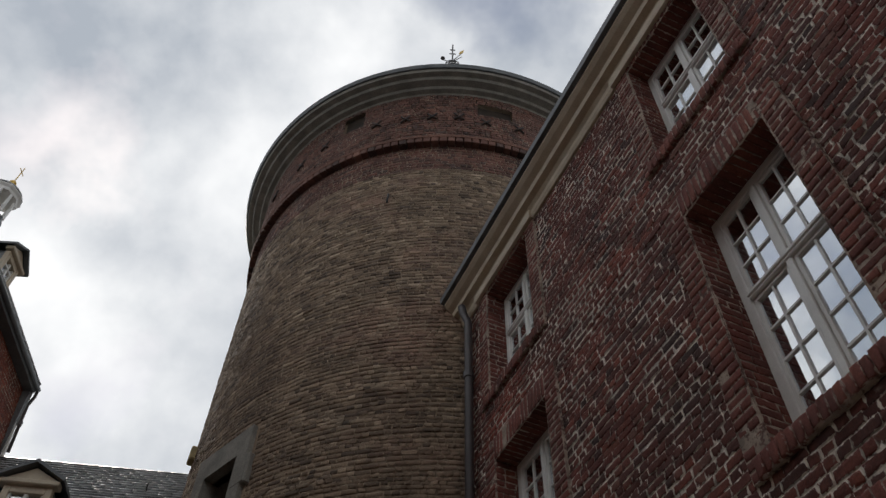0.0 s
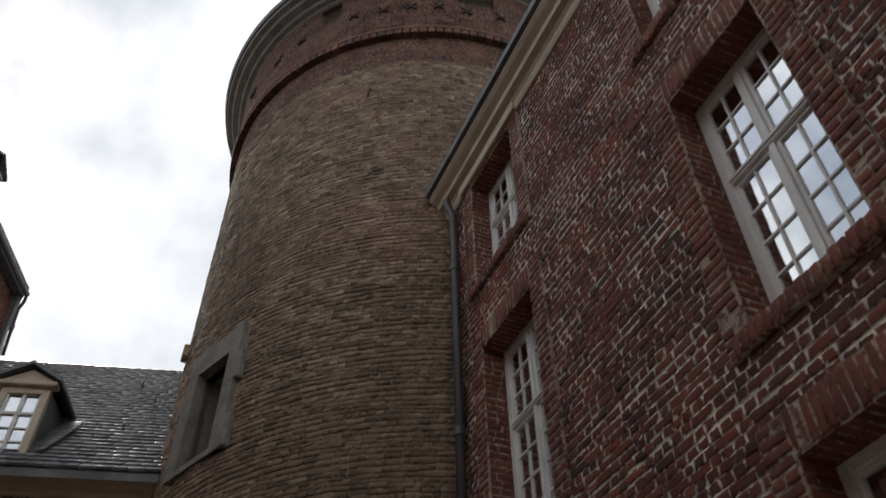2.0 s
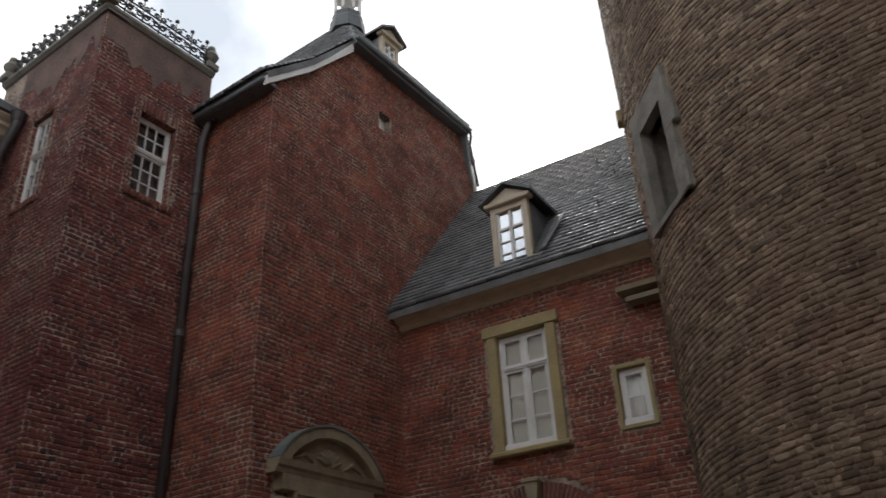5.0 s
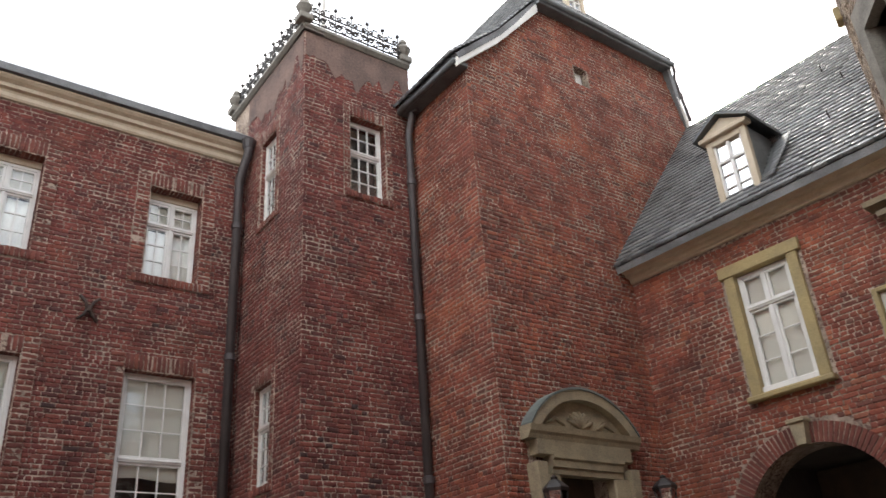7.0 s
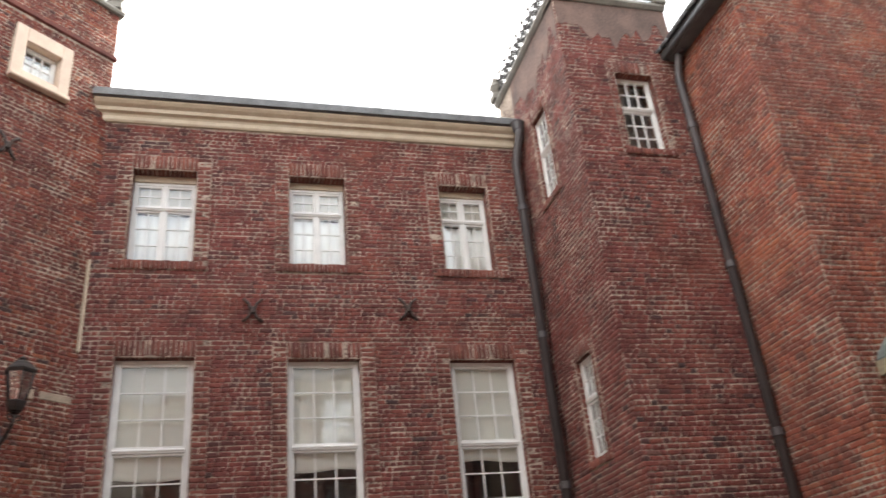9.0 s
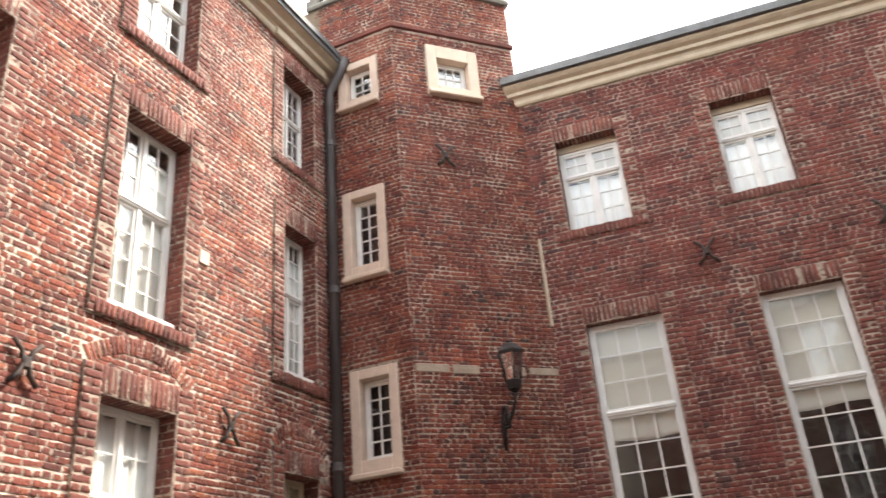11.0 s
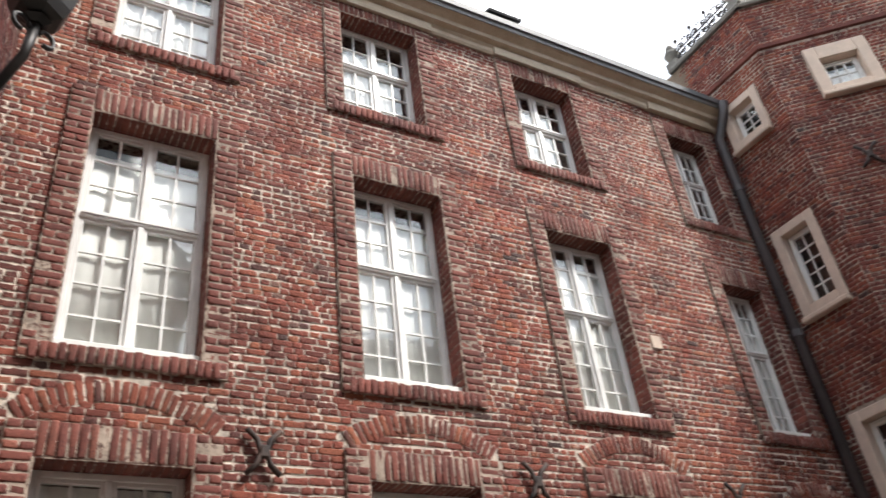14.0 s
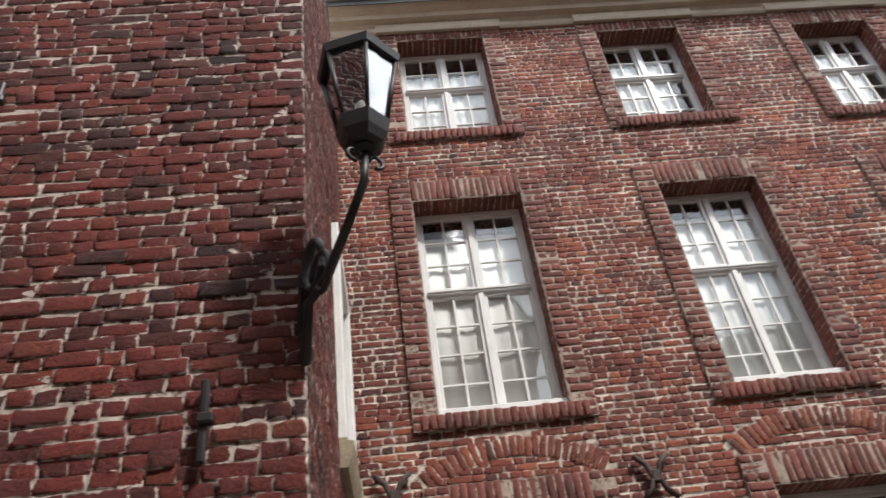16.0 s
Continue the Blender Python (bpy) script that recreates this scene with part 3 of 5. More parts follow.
# spandrels of the gateway
bm = bmesh.new()
ax, az, ar = ARCH
for s in (-1, 1):
    pts = [(ax + s * ar * math.cos(a), az + ar * math.sin(a)) for a in np.linspace(0, math.pi / 2, 14)]
    pts += [(ax, az + ar + 0.02), (ax + s * ar, az + ar + 0.02)]
    piece = prism(pts, 0, 0.45)
    tmp = bpy.data.meshes.new("tmp")
    piece.to_mesh(tmp)
    piece.free()
    bm.from_mesh(tmp)
    bpy.data.meshes.remove(tmp)
part("spandrel", bm, M_MORTAR_RED, wall_north)

# ground
bm = bmesh.new()
bmesh.ops.create_grid(bm, x_segments=60, y_segments=60, size=400)
for v in bm.verts:
    v.co.z = 0.0
tagged(part("ground", bm, M_GROUND, None), "worn cobbled courtyard ground", "ground", kind="structure")


# added room boxes behind the windows, coloured dark for indoor shade, and the backs of the wings
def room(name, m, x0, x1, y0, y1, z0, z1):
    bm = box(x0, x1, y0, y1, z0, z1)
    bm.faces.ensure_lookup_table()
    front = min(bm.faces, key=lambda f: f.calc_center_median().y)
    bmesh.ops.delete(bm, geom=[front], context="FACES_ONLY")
    tagged(part(name, bm, M_ROOM, None, m=m), "plain rooms behind the windows, coloured dark for shade", "room", kind="structure")


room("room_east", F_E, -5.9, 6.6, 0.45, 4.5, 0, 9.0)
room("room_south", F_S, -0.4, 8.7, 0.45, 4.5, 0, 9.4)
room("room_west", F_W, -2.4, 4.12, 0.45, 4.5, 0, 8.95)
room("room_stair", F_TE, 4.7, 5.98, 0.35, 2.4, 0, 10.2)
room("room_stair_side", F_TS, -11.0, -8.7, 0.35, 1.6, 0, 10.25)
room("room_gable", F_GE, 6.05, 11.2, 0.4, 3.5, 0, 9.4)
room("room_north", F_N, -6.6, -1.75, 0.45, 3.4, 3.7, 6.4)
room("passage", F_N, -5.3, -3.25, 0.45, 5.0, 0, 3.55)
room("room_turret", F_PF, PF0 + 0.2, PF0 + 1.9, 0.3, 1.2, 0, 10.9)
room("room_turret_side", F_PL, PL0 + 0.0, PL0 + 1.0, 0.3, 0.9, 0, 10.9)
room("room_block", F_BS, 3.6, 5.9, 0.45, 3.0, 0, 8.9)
# turret top and blind back faces
bm = bmesh.new()
ring = [(-9.33, -6.3), (-9.24, -4.92), (-9.14, -3.81), (-10.42, -2.3), (-11.7, -2.75), (-12.4, -4.0), (-11.6, -6.3)]
lo, hi = ([bm.verts.new((x, y, z)) for x, y in ring] for z in (9.2, 10.95))
for k in range(len(ring)):
    if k not in (1, 2):
        j = (k + 1) % len(ring)
        bm.faces.new((lo[k], lo[j], hi[j], hi[k]))
bm.faces.new(hi)
tagged(part("turret_back", bm, M_MORTAR_DARK, None), "plain back faces of the turret", "wall", kind="structure")
bm = box(-11.05, -8.7, 4.5, 6.0, 8.8, 10.28)
tagged(part("stair_tower_back", bm, M_MORTAR_DARK, None), "plain top of the square stair tower", "wall", kind="structure")


# Trim round the windows: brick jambs, soldier course, sill of bricks on edge
def soldiers(x0, x1, z0, z1, w=0.062, joint=0.008):
    n = max(1, round((x1 - x0) / w))
    s = (x1 - x0) / n
    return [(x0 + k * s + joint / 2, x0 + (k + 1) * s - joint / 2, z0 + RNG.uniform(-0.004, 0.004), z1 + RNG.uniform(-0.006, 0.006)) for k in range(n)]


def window_trim(parent, hole, seed, jamb=0.19, head=0.24, foot=0.13, depth=0.3, proud=0.034, arch=False):
    a, b, c, d = hole
    bm = bmesh.new()
    for x0, x1, z0, z1 in ((a - jamb, a, c - foot, d + head), (b, b + jamb, c - foot, d + head), (a, b, d, d + head), (a, b, c - foot, c)):
        add_box(bm, x0, x1, -proud + 0.005, 0.004, z0, z1)
    part("surround_bed", bm, M_MORTAR_RED, parent)
    jambs = []
    n = round((d + head - c + foot) / 0.071)
    s = (d + head - c + foot) / n
    for k in range(n):
        z = c - foot + k * s
        for x0, x1 in ((a - jamb, a), (b, b + jamb)):
            if k % 2:
                jambs.append((x0 + 0.004, x1 - 0.003, z + 0.006, z + s - 0.006))
            else:
                mid = (x0 + x1) / 2
                jambs += [(x0 + 0.004, mid - 0.006, z + 0.006, z + s - 0.006), (mid + 0.006, x1 - 0.003, z + 0.006, z + s - 0.006)]
    lay(parent, jambs + soldiers(a, b, d, d + head), M_TRIM, seed, "trim", proud=proud, vary=0.0025, chamfer=0.005)
    lay(parent, soldiers(a - jamb * 0.7, b + jamb * 0.7, c - foot, c), M_TRIM, seed + 5, "sill", proud=proud + 0.01, vary=0.003, chamfer=0.004)
    # lined reveals
    bm = bmesh.new()
    add_box(bm, a - 0.001, a + 0.012, -proud + 0.008, depth, c, d)
    add_box(bm, b - 0.012, b + 0.001, -proud + 0.008, depth, c, d)
    add_box(bm, a + 0.012, b - 0.012, -proud + 0.008, depth, d - 0.012, d + 0.001)
    part("reveal", bm, M_MORTAR_RED, parent)
    y0 = -proud + 0.012

    def left_cheek(p):
        return np.stack([a + 0.012 - p[:, 1], p[:, 0], p[:, 2]], 1)

    def right_cheek(p):
        return np.stack([b - 0.012 + p[:, 1], p[:, 0], p[:, 2]], 1)

    def soffit(p):
        return np.stack([p[:, 0], p[:, 2], d - 0.012 + p[:, 1]], 1)

    for k, turn in enumerate((left_cheek, right_cheek)):
        lay(parent, coursed(y0, depth, c, d - 0.012, [], RNG, joint=0.01, long=0.115, short=0.23), M_TRIM, seed + 20 + k, "reveal_brick", bend=turn)
    lay(parent, soldiers(a + 0.012, b - 0.012, y0, depth), M_TRIM, seed + 23, "reveal_brick", bend=soffit)
    return (a - jamb, b + jamb, c - foot, d + head)


# Windows
WINDOWS = [0]
pane_mesh = bpy.data.meshes.new("pane")
tmp_bm = box(-0.5, 0.5, -0.002, 0.002, -0.5, 0.5)
tmp_bm.to_mesh(pane_mesh)
tmp_bm.free()
pane_meshes = {}


def pane(parent, x0, x1, z0, z1, y, glass):
    if glass.name not in pane_meshes:
        pane_meshes[glass.name] = pane_mesh.copy()
        pane_meshes[glass.name].materials.append(glass)
    ob = new("pane", pane_meshes[glass.name])
    ob.parent = parent
    ob.matrix_basis = Matrix.Translation(((x0 + x1) / 2, y, (z0 + z1) / 2)) @ Matrix.Diagonal((x1 - x0, 1, z1 - z0, 1))
    ob.visible_shadow = False
    return ob


def window(m, hole, lights=2, cols=2, up=3, down=4, split=0.42, y=0.13, glass=None, paint=None, label="white painted casement window with small panes", sill=True, fw=0.05):
    """A casement: outer frame, mullion and transom, sashes with glazing bars, and panes."""
    glass, paint = glass or M_GLASS, paint or M_WHITE
    WINDOWS[0] += 1
    w = thing(f"window_{WINDOWS[0]}", m, label, "window", kind="structure")
    a, b, c, d = hole
    a, b, d = a + 0.012, b - 0.012, d - 0.012
    bm = bmesh.new()
    for q in ((a, a + fw, c, d), (b - fw, b, c, d), (a + fw, b - fw, d - fw, d), (a + fw, b - fw, c, c + fw)):
        add_box(bm, q[0], q[1], y, y + 0.07, q[2], q[3], 0.006)
    part("window_frame", bm, paint, w)
    zt = d - (d - c) * split
    rows = [(zt + 0.03, d - fw, up), (c + fw, zt - 0.03, down)] if up else [(c + fw, d - fw, down)]
    if up:
        bm = bmesh.new()
        add_box(bm, a + fw, b - fw, y - 0.018, y + 0.06, zt - 0.03, zt + 0.03, 0.008)
        add_box(bm, a + fw, b - fw, y - 0.03, y - 0.01, zt - 0.006, zt + 0.022, 0.005)
        part("transom", bm, paint, w)
    xs = np.linspace(a + fw, b - fw, lights + 1)
    for k in range(1, lights):
        for z0, z1, _ in rows:
            part("mullion", box(xs[k] - 0.026, xs[k] + 0.026, y - 0.012, y + 0.06, z0, z1, 0.006), paint, w)
    for z0, z1, n in rows:
        for k in range(lights):
            x0, x1 = xs[k] + (0.026 if k else 0), xs[k + 1] - (0.026 if k < lights - 1 else 0)
            s = 0.03
            bm = bmesh.new()
            for q in ((x0, x0 + s, z0, z1), (x1 - s, x1, z0, z1), (x0 + s, x1 - s, z1 - s, z1), (x0 + s, x1 - s, z0, z0 + s)):
                add_box(bm, q[0], q[1], y + 0.008, y + 0.05, q[2], q[3], 0.004)
            sash = part("sash", bm, paint, w)
            gx, gz = np.linspace(x0 + s, x1 - s, cols + 1), np.linspace(z0 + s, z1 - s, n + 1)
            bm = bmesh.new()
            for x in gx[1:-1]:
                add_box(bm, x - 0.009, x + 0.009, y + 0.014, y + 0.04, z0 + s, z1 - s)
            for z in gz[1:-1]:
                add_box(bm, x0 + s, x1 - s, y + 0.015, y + 0.038, z - 0.008, z + 0.008)
            if bm.faces:
                part("glazing_bars", bm, paint, sash)
            else:
                bm.free()
            for i in range(cols):
                for j in range(n):
                    pane(sash, gx[i], gx[i + 1], gz[j], gz[j + 1], y + 0.03, glass)
    if sill:
        part("window_sill", box(a, b, max(y - 0.155, -0.025), y + 0.02, c - 0.006, c + 0.075, 0.008), paint, w)
    return w


def curtain(m, x0, x1, z0, z1, y=0.19, folds=9, amp=0.008, name="curtain", label="white net curtain hanging behind the panes"):
    bm = bmesh.new()
    n = folds * 6
    rows = [z0, (z0 + z1) / 2, z1]
    g = [[bm.verts.new((x0 + (x1 - x0) * i / n, y + amp * math.sin(i * 2 * math.pi / 6 + 0.5 * math.sin(i * 0.37)) + t, z)) for i in range(n + 1)] for z in rows for t in (0.0,)]
    for a, b in zip(g, g[1:]):
        for i in range(n):
            bm.faces.new((a[i], a[i + 1], b[i + 1], b[i]))
    ob = part(name, bm, M_CURTAIN, None, m=m)
    for f in ob.data.polygons:
        f.use_smooth = True
    s = ob.modifiers.new("cloth", "SOLIDIFY")
    s.thickness = 0.004
    return tagged(ob, label, name.replace("_", " "), "curtains")


def blind(m, x0, x1, z0, z1, y=0.2, label="white fabric blind half drawn behind the panes"):
    """A hanging sheet, slack and folded near its hem."""
    bm = bmesh.new()
    rows, cols = 26, 10
    grid = []
    for j in range(rows + 1):
        t = j / rows
        z = z1 - (z1 - z0) * t
        slack = max(0.0, t - 0.82) / 0.18
        grid.append([bm.verts.new((x0 + (x1 - x0) * i / cols, y + 0.004 * math.sin(i * 1.9 + 3 * t) + slack * 0.016 * math.sin(j * 2.3 + 0.6 * math.sin(i * 0.9)), z - slack * 0.02 * math.sin(i * 0.6 + x0))) for i in range(cols + 1)])
    for a, b in zip(grid, grid[1:]):
        for i in range(cols):
            bm.faces.new((a[i], a[i + 1], b[i + 1], b[i])).smooth = True
    ob = part("blind", bm, M_BLIND, None, m=m)
    ob.modifiers.new("cloth", "SOLIDIFY").thickness = 0.004
    return tagged(ob, label, "blind", "blinds")


SKIP = {}
for key, w, sets in (("E", wall_east, E_TOP + E_MID + E_LOW), ("S", wall_south, S_TOP + S_MID + S_LOW), ("W", wall_west, W_TOP + W_LOW), ("TE", wall_stair_east, TE_WIN), ("TS", wall_stair_south, TS_WIN)):
    SKIP[key] = [window_trim(w, h, 100 + i * 7 + len(key) * 50, **(dict(jamb=0.19, head=0.22, foot=0.13) if key == "W" else dict(jamb=0.1, head=0.2, foot=0.1) if key in ("TE", "TS") else {}), **({"proud": 0.018} if key in ("W", "TE", "TS") else {})) for i, h in enumerate(sets)]

for h in E_TOP:
    window(F_E, h, up=2, down=3, split=0.42, y=0.2, glass=M_GLASS_SKY, sill=False, fw=0.065)
for h in E_MID:
    window(F_E, h, up=3, down=4, split=0.42, y=0.2, glass=M_GLASS_SKY, sill=False, fw=0.075)
for h in E_LOW[1:]:
    window(F_E, h, up=2, down=4, split=0.36, y=0.2, glass=M_GLASS_SKY, sill=False, fw=0.075)
for i, h in enumerate(S_TOP):
    window(F_S, h, up=2, down=3, split=0.42, y=0.19, sill=False)
    if i < 3:
        curtain(F_S, h[0] + 0.05, h[1] - (0.27 if i == 2 else 0.24 if i == 1 else 0.05), h[2] + 0.04, h[3] - 0.36, y=0.25)
for i, h in enumerate(S_MID):
    window(F_S, h, up=3, down=4, split=0.42, y=0.18)
    curtain(F_S, h[0] + 0.05, h[1] - 0.05, h[2] + 0.04, h[3] - 0.27, y=0.24, folds=7 + i, amp=0.004)
for i, h in enumerate(S_LOW):
    window(F_S, h, up=2, down=4, split=0.35, y=0.18, paint=M_WHITE if i < 3 else M_CREAM)
    curtain(F_S, h[0] + 0.05, h[1] - 0.05, h[2] + 0.04, h[3] - 0.1, y=0.24, folds=11)
for i, h in enumerate(W_TOP):
    w = window(F_W, (h[0], h[1], h[2], h[3] - 0.11), up=2, down=3, split=0.32, y=0.19, sill=False)
    part("head_board", box(h[0] + 0.012, h[1] - 0.012, 0.17, 0.26, h[3] - 0.122, h[3] - 0.012, 0.006), M_CREAM, w, "cream painted board over the lights")
    blind(F_W, h[0] + 0.05, h[1] - 0.05, h[2] + 0.86, h[3] - 0.13, y=0.27, label="grey shaded fabric blind behind the upper lights")
    curtain(F_W, h[0] + 0.06, h[1] - 0.06, h[2] + 0.05, h[2] + 0.85, y=0.27, folds=6)
for i, h in enumerate(W_LOW):
    window(F_W, h, lights=1, cols=3, up=3, down=4, split=0.44, y=0.11, glass=M_GLASS, sill=False, fw=0.06, label="tall white sash window with a drawn blind")
    blind(F_W, h[0] + 0.04, h[1] - 0.04, h[2] + 1.16 + 0.05 * i, h[3], label="pale fabric blind drawn most of the way down")
window(F_TE, TE_WIN[0], lights=1, cols=3, up=2, down=3, split=0.42, y=0.12, sill=False, fw=0.04)
for h in TS_WIN:
    window(F_TS, h, lights=1, cols=3, up=2, down=3, split=0.42, y=0.06, sill=False, fw=0.04)
for h in GE_WIN:
    window(F_GE, h, lights=2, cols=1, up=0, down=1, y=0.12, sill=False, fw=0.035)
for i, h in enumerate(N_WIN):
    window(F_N, h, lights=2 if i == 0 else 1, cols=1, up=1 if i == 0 else 0, down=3 if i == 0 else 2, split=0.3, y=0.035, label="white casement window in a painted stone frame")
    if i == 0:
        blind(F_N, h[0] + 0.05, h[1] - 0.05, h[2] + 0.05, h[3] - 0.05, y=0.11)
    else:
        curtain(F_N, h[0] + 0.04, h[1] - 0.04, h[2] + 0.04, h[3] - 0.04, folds=4, y=0.11)
for h in PF_WIN:
    window(F_PF, h, lights=1, cols=3, up=0, down=2, y=0.1, sill=False, fw=0.035)
    curtain(F_PF, h[0] + 0.03, h[1] - 0.03, h[2] + 0.03, h[3] - 0.16, folds=5, y=0.16)
for i, h in enumerate(PL_WIN):
    window(F_PL, h, lights=1, cols=2, up=0, down=3 if i == 0 else 5, y=0.1, sill=False, fw=0.035)
window(F_BS, BS_WIN[0], up=2, down=3, y=0.2)


# Stone frames
def stone_frame(parent, hole, out, mat, proud=0.05, y1=0.1, ears=0.0, sill=0.05, label=""):
    a, b, c, d = hole
    l, r, lo, hi = out
    bm = bmesh.new()
    for q in ((l, a + 0.004, lo, hi), (b - 0.004, r, lo, hi), (a + 0.004, b - 0.004, d - 0.004, hi), (a + 0.004, b - 0.004, lo, c + 0.004)):
        add_box(bm, q[0], q[1], -proud, y1, q[2], q[3], 0.008)
    part("stone_frame", bm, mat, parent, label or "dressed stone window frame")
    if ears:
        part("lintel", box(l - ears, r + ears, -proud - 0.02, 0.02, hi - 0.16, hi + 0.005, 0.01), mat, parent)
    if sill:
        part("window_sill", box(l - sill, r + sill, -proud - 0.07, 0.02, lo - 0.07, lo, 0.015), mat, parent)


stone_frame(wall_north, N_WIN[0], (-4.79, -3.74, 4.18, 5.97), M_OCHRE, ears=0.06, sill=0.05, label="ochre painted stone frame")
stone_frame(wall_north, N_WIN[1], (-3.04, -2.55, 4.16, 4.99), M_OCHRE, proud=0.03, sill=0.0, label="ochre painted stone frame")
stone_frame(wall_turret_front, PF_WIN[0], (PF0 + 0.52, PF0 + 1.35, 8.96, 9.83), M_PINK, proud=0.03, y1=0.13, sill=0.01, label="pale pink stone frame")
for h, o in zip(PL_WIN, ((0.2, 0.85, 8.83, 9.62), (0.21, 0.85, 6.1, 7.4), (0.24, 0.89, 3.55, 4.82))):
    stone_frame(wall_turret_side, h, (PL0 + o[0], PL0 + o[1], o[2], o[3]), M_PINK, proud=0.03, y1=0.13, sill=0.01, label="pale pink stone frame")
stone_frame(wall_block_side, BS_WIN[0], (4.74, 5.86, 3.85, 5.55), M_WHITE, proud=0.05, sill=0.0, label="white painted window frame")
part("window_sill", sweep([(0.02, 3.66), (-0.05, 3.66), (-0.07, 3.72), (-0.09, 3.82), (0.02, 3.85)], 4.72, 5.9), M_STONE, wall_block_side, "projecting stone sill")
for x0, x1 in ((0.02, 0.46), (0.5, 0.86), (1.24, 1.5), (1.56, 1.97)):
    part("band_stone", box(PF0 + x0, PF0 + x1, -0.012, 0.01, 4.66 + 0.01 * math.sin(x0 * 9), 4.77, 0.008), M_BAND, wall_turret_front, "pale stone in a broken band")
for w, x0, x1 in ((wall_turret_front, PF0 - 0.02, PF0 + 2.02), (wall_turret_side, PL0 - 0.3, PL0 + 1.135)):
    part("corbel_course", sweep([(0.002, 10.04), (-0.035, 10.06), (-0.04, 10.12), (0.002, 10.14)], x0, x1), M_TRIM, w)
    part("coping", sweep([(0.3, 10.96), (-0.05, 10.96), (-0.07, 11.0), (-0.06, 11.04), (0.3, 11.05)], x0 - 0.03, x1 + 0.03), M_GREYSTONE, w)
for w, x0, x1 in ((wall_stair_east, 4.08, 6.0), (wall_stair_south, -11.08, -8.29)):
    part("coping", sweep([(0.3, 10.26), (-0.03, 10.26), (-0.08, 10.31), (-0.07, 10.37), (0.3, 10.38)], x0, x1), M_GREYSTONE, w)


# worn grey plaster left under the copings of the stair tower
M_PLASTER = surface("sooty_lime_plaster", (0.15, 0.105, 0.09), (0.27, 0.175, 0.145), 2.2, 30.0, 0.95, 0.6, 0.004, dirt=0.45)
for w, x0, x1, low in ((wall_stair_east, 4.14, 5.98, 9.75), (wall_stair_south, -10.4, -8.37, 9.7)):
    edge_line = [(x0 + (x1 - x0) * k / 30, low + 0.5 * noise.noise(Vector((k * 0.31, low, 2.0))) + 0.2 * noise.noise(Vector((k * 0.9, 7.0, low)))) for k in range(31)]
    part("plaster_coat", prism(edge_line + [(x1, 10.25), (x0, 10.25)], -0.0095, 0.0), M_PLASTER, w, "worn sooty plaster coat")


# Cornices and roofs
def cornice(name, m, x0, x1, z0, reach=0.3, high=0.42, mat=M_CREAM, lip=0.09):
    k, r = high, reach
    prof = [(0.0, z0), (-0.03, z0), (-0.05, z0 + 0.1 * k), (-0.05, z0 + 0.3 * k), (-0.3 * r, z0 + 0.42 * k), (-0.55 * r, z0 + 0.48 * k), (-0.6 * r, z0 + 0.66 * k), (-0.85 * r, z0 + 0.78 * k), (-r, z0 + 0.9 * k), (-r, z0 + k), (0.3, z0 + k)]
    c = thing(name, m, "cream painted moulded eaves cornice", "cornice", kind="structure")
    part("moulding", sweep(prof, x0, x1), mat, c)
    part("gutter", sweep([(-r + 0.02, z0 + k), (-r - 0.05, z0 + k + 0.01), (-r - 0.06, z0 + k + lip), (-r - 0.035, z0 + k + lip), (-r - 0.02, z0 + k + 0.03), (0.2, z0 + k + 0.06), (0.2, z0 + k)], x0 - 0.02, x1 + 0.02), M_LEAD, c)
    return c


def frieze_steps(c, holes, z0, mat=M_CREAM):
    """The lowest member steps forward over each window surround."""
    for h in holes:
        part("frieze_step", sweep([(0.0, z0 - 0.015), (-0.075, z0 - 0.015), (-0.085, z0 + 0.02), (-0.085, z0 + 0.1), (0.0, z0 + 0.1)], h[0] - 0.21, h[1] + 0.21), mat, c)


frieze_steps(cornice("cornice_east", F_E, -6.05, 6.6, 8.9, 0.27, 0.36), E_TOP, 8.9)
frieze_steps(cornice("cornice_south", F_S, -0.4, 8.75, 9.38, 0.27, 0.29), S_TOP, 9.38)
cornice("cornice_west", F_W, -2.45, 4.1, 8.93, 0.22, 0.29)
cornice("cornice_north", F_N, -6.6, -1.7, 6.33, 0.24, 0.19, lip=0.04)


def roof_slab(name, m, x0, x1, y0, z0, y1, z1, label):
    ob = part(name, sweep([(y0, z0), (y1, z1), (y1 + 0.05, z1 - 0.1), (y0 + 0.02, z0 - 0.1)], x0, x1), M_SLATE, None, m=m)
    return tagged(ob, label, "roof", kind="structure")


roof_slab("roof_east", F_E, -6.0, 6.6, -0.28, 9.32, 4.6, 13.0, "grey slate roof behind the east eaves")
roof_slab("roof_south", F_S, -0.4, 8.75, -0.3, 9.72, 4.6, 13.2, "grey slate roof behind the south eaves")
roof_slab("roof_west", F_W, -2.45, 4.1, -0.3, 9.33, 4.6, 13.2, "grey slate roof behind the west eaves")
roof_north = roof_slab("roof_north", F_N, -6.7, -1.3, -0.32, 6.54, 2.4, 10.0, "steep grey slate roof with a dormer")
roof_slab("roof_north_back", F_N, -6.7, 0.5, 4.8, 6.66, 2.4, 10.0, "steep grey slate back slope")
part("ridge_roll", tube([(-6.65, 2.42, 10.0), (-1.2, 2.42, 10.0)], 0.05), M_LEAD, roof_north)


# Slates of the gateway roof, in the roof's own plane
SLOPE = math.degrees(math.atan2(2.72, 3.46))
F_RN = Matrix.Translation((0, -0.34, 6.565)) @ pose(0, 0, 0, -SLOPE, 0, 0)


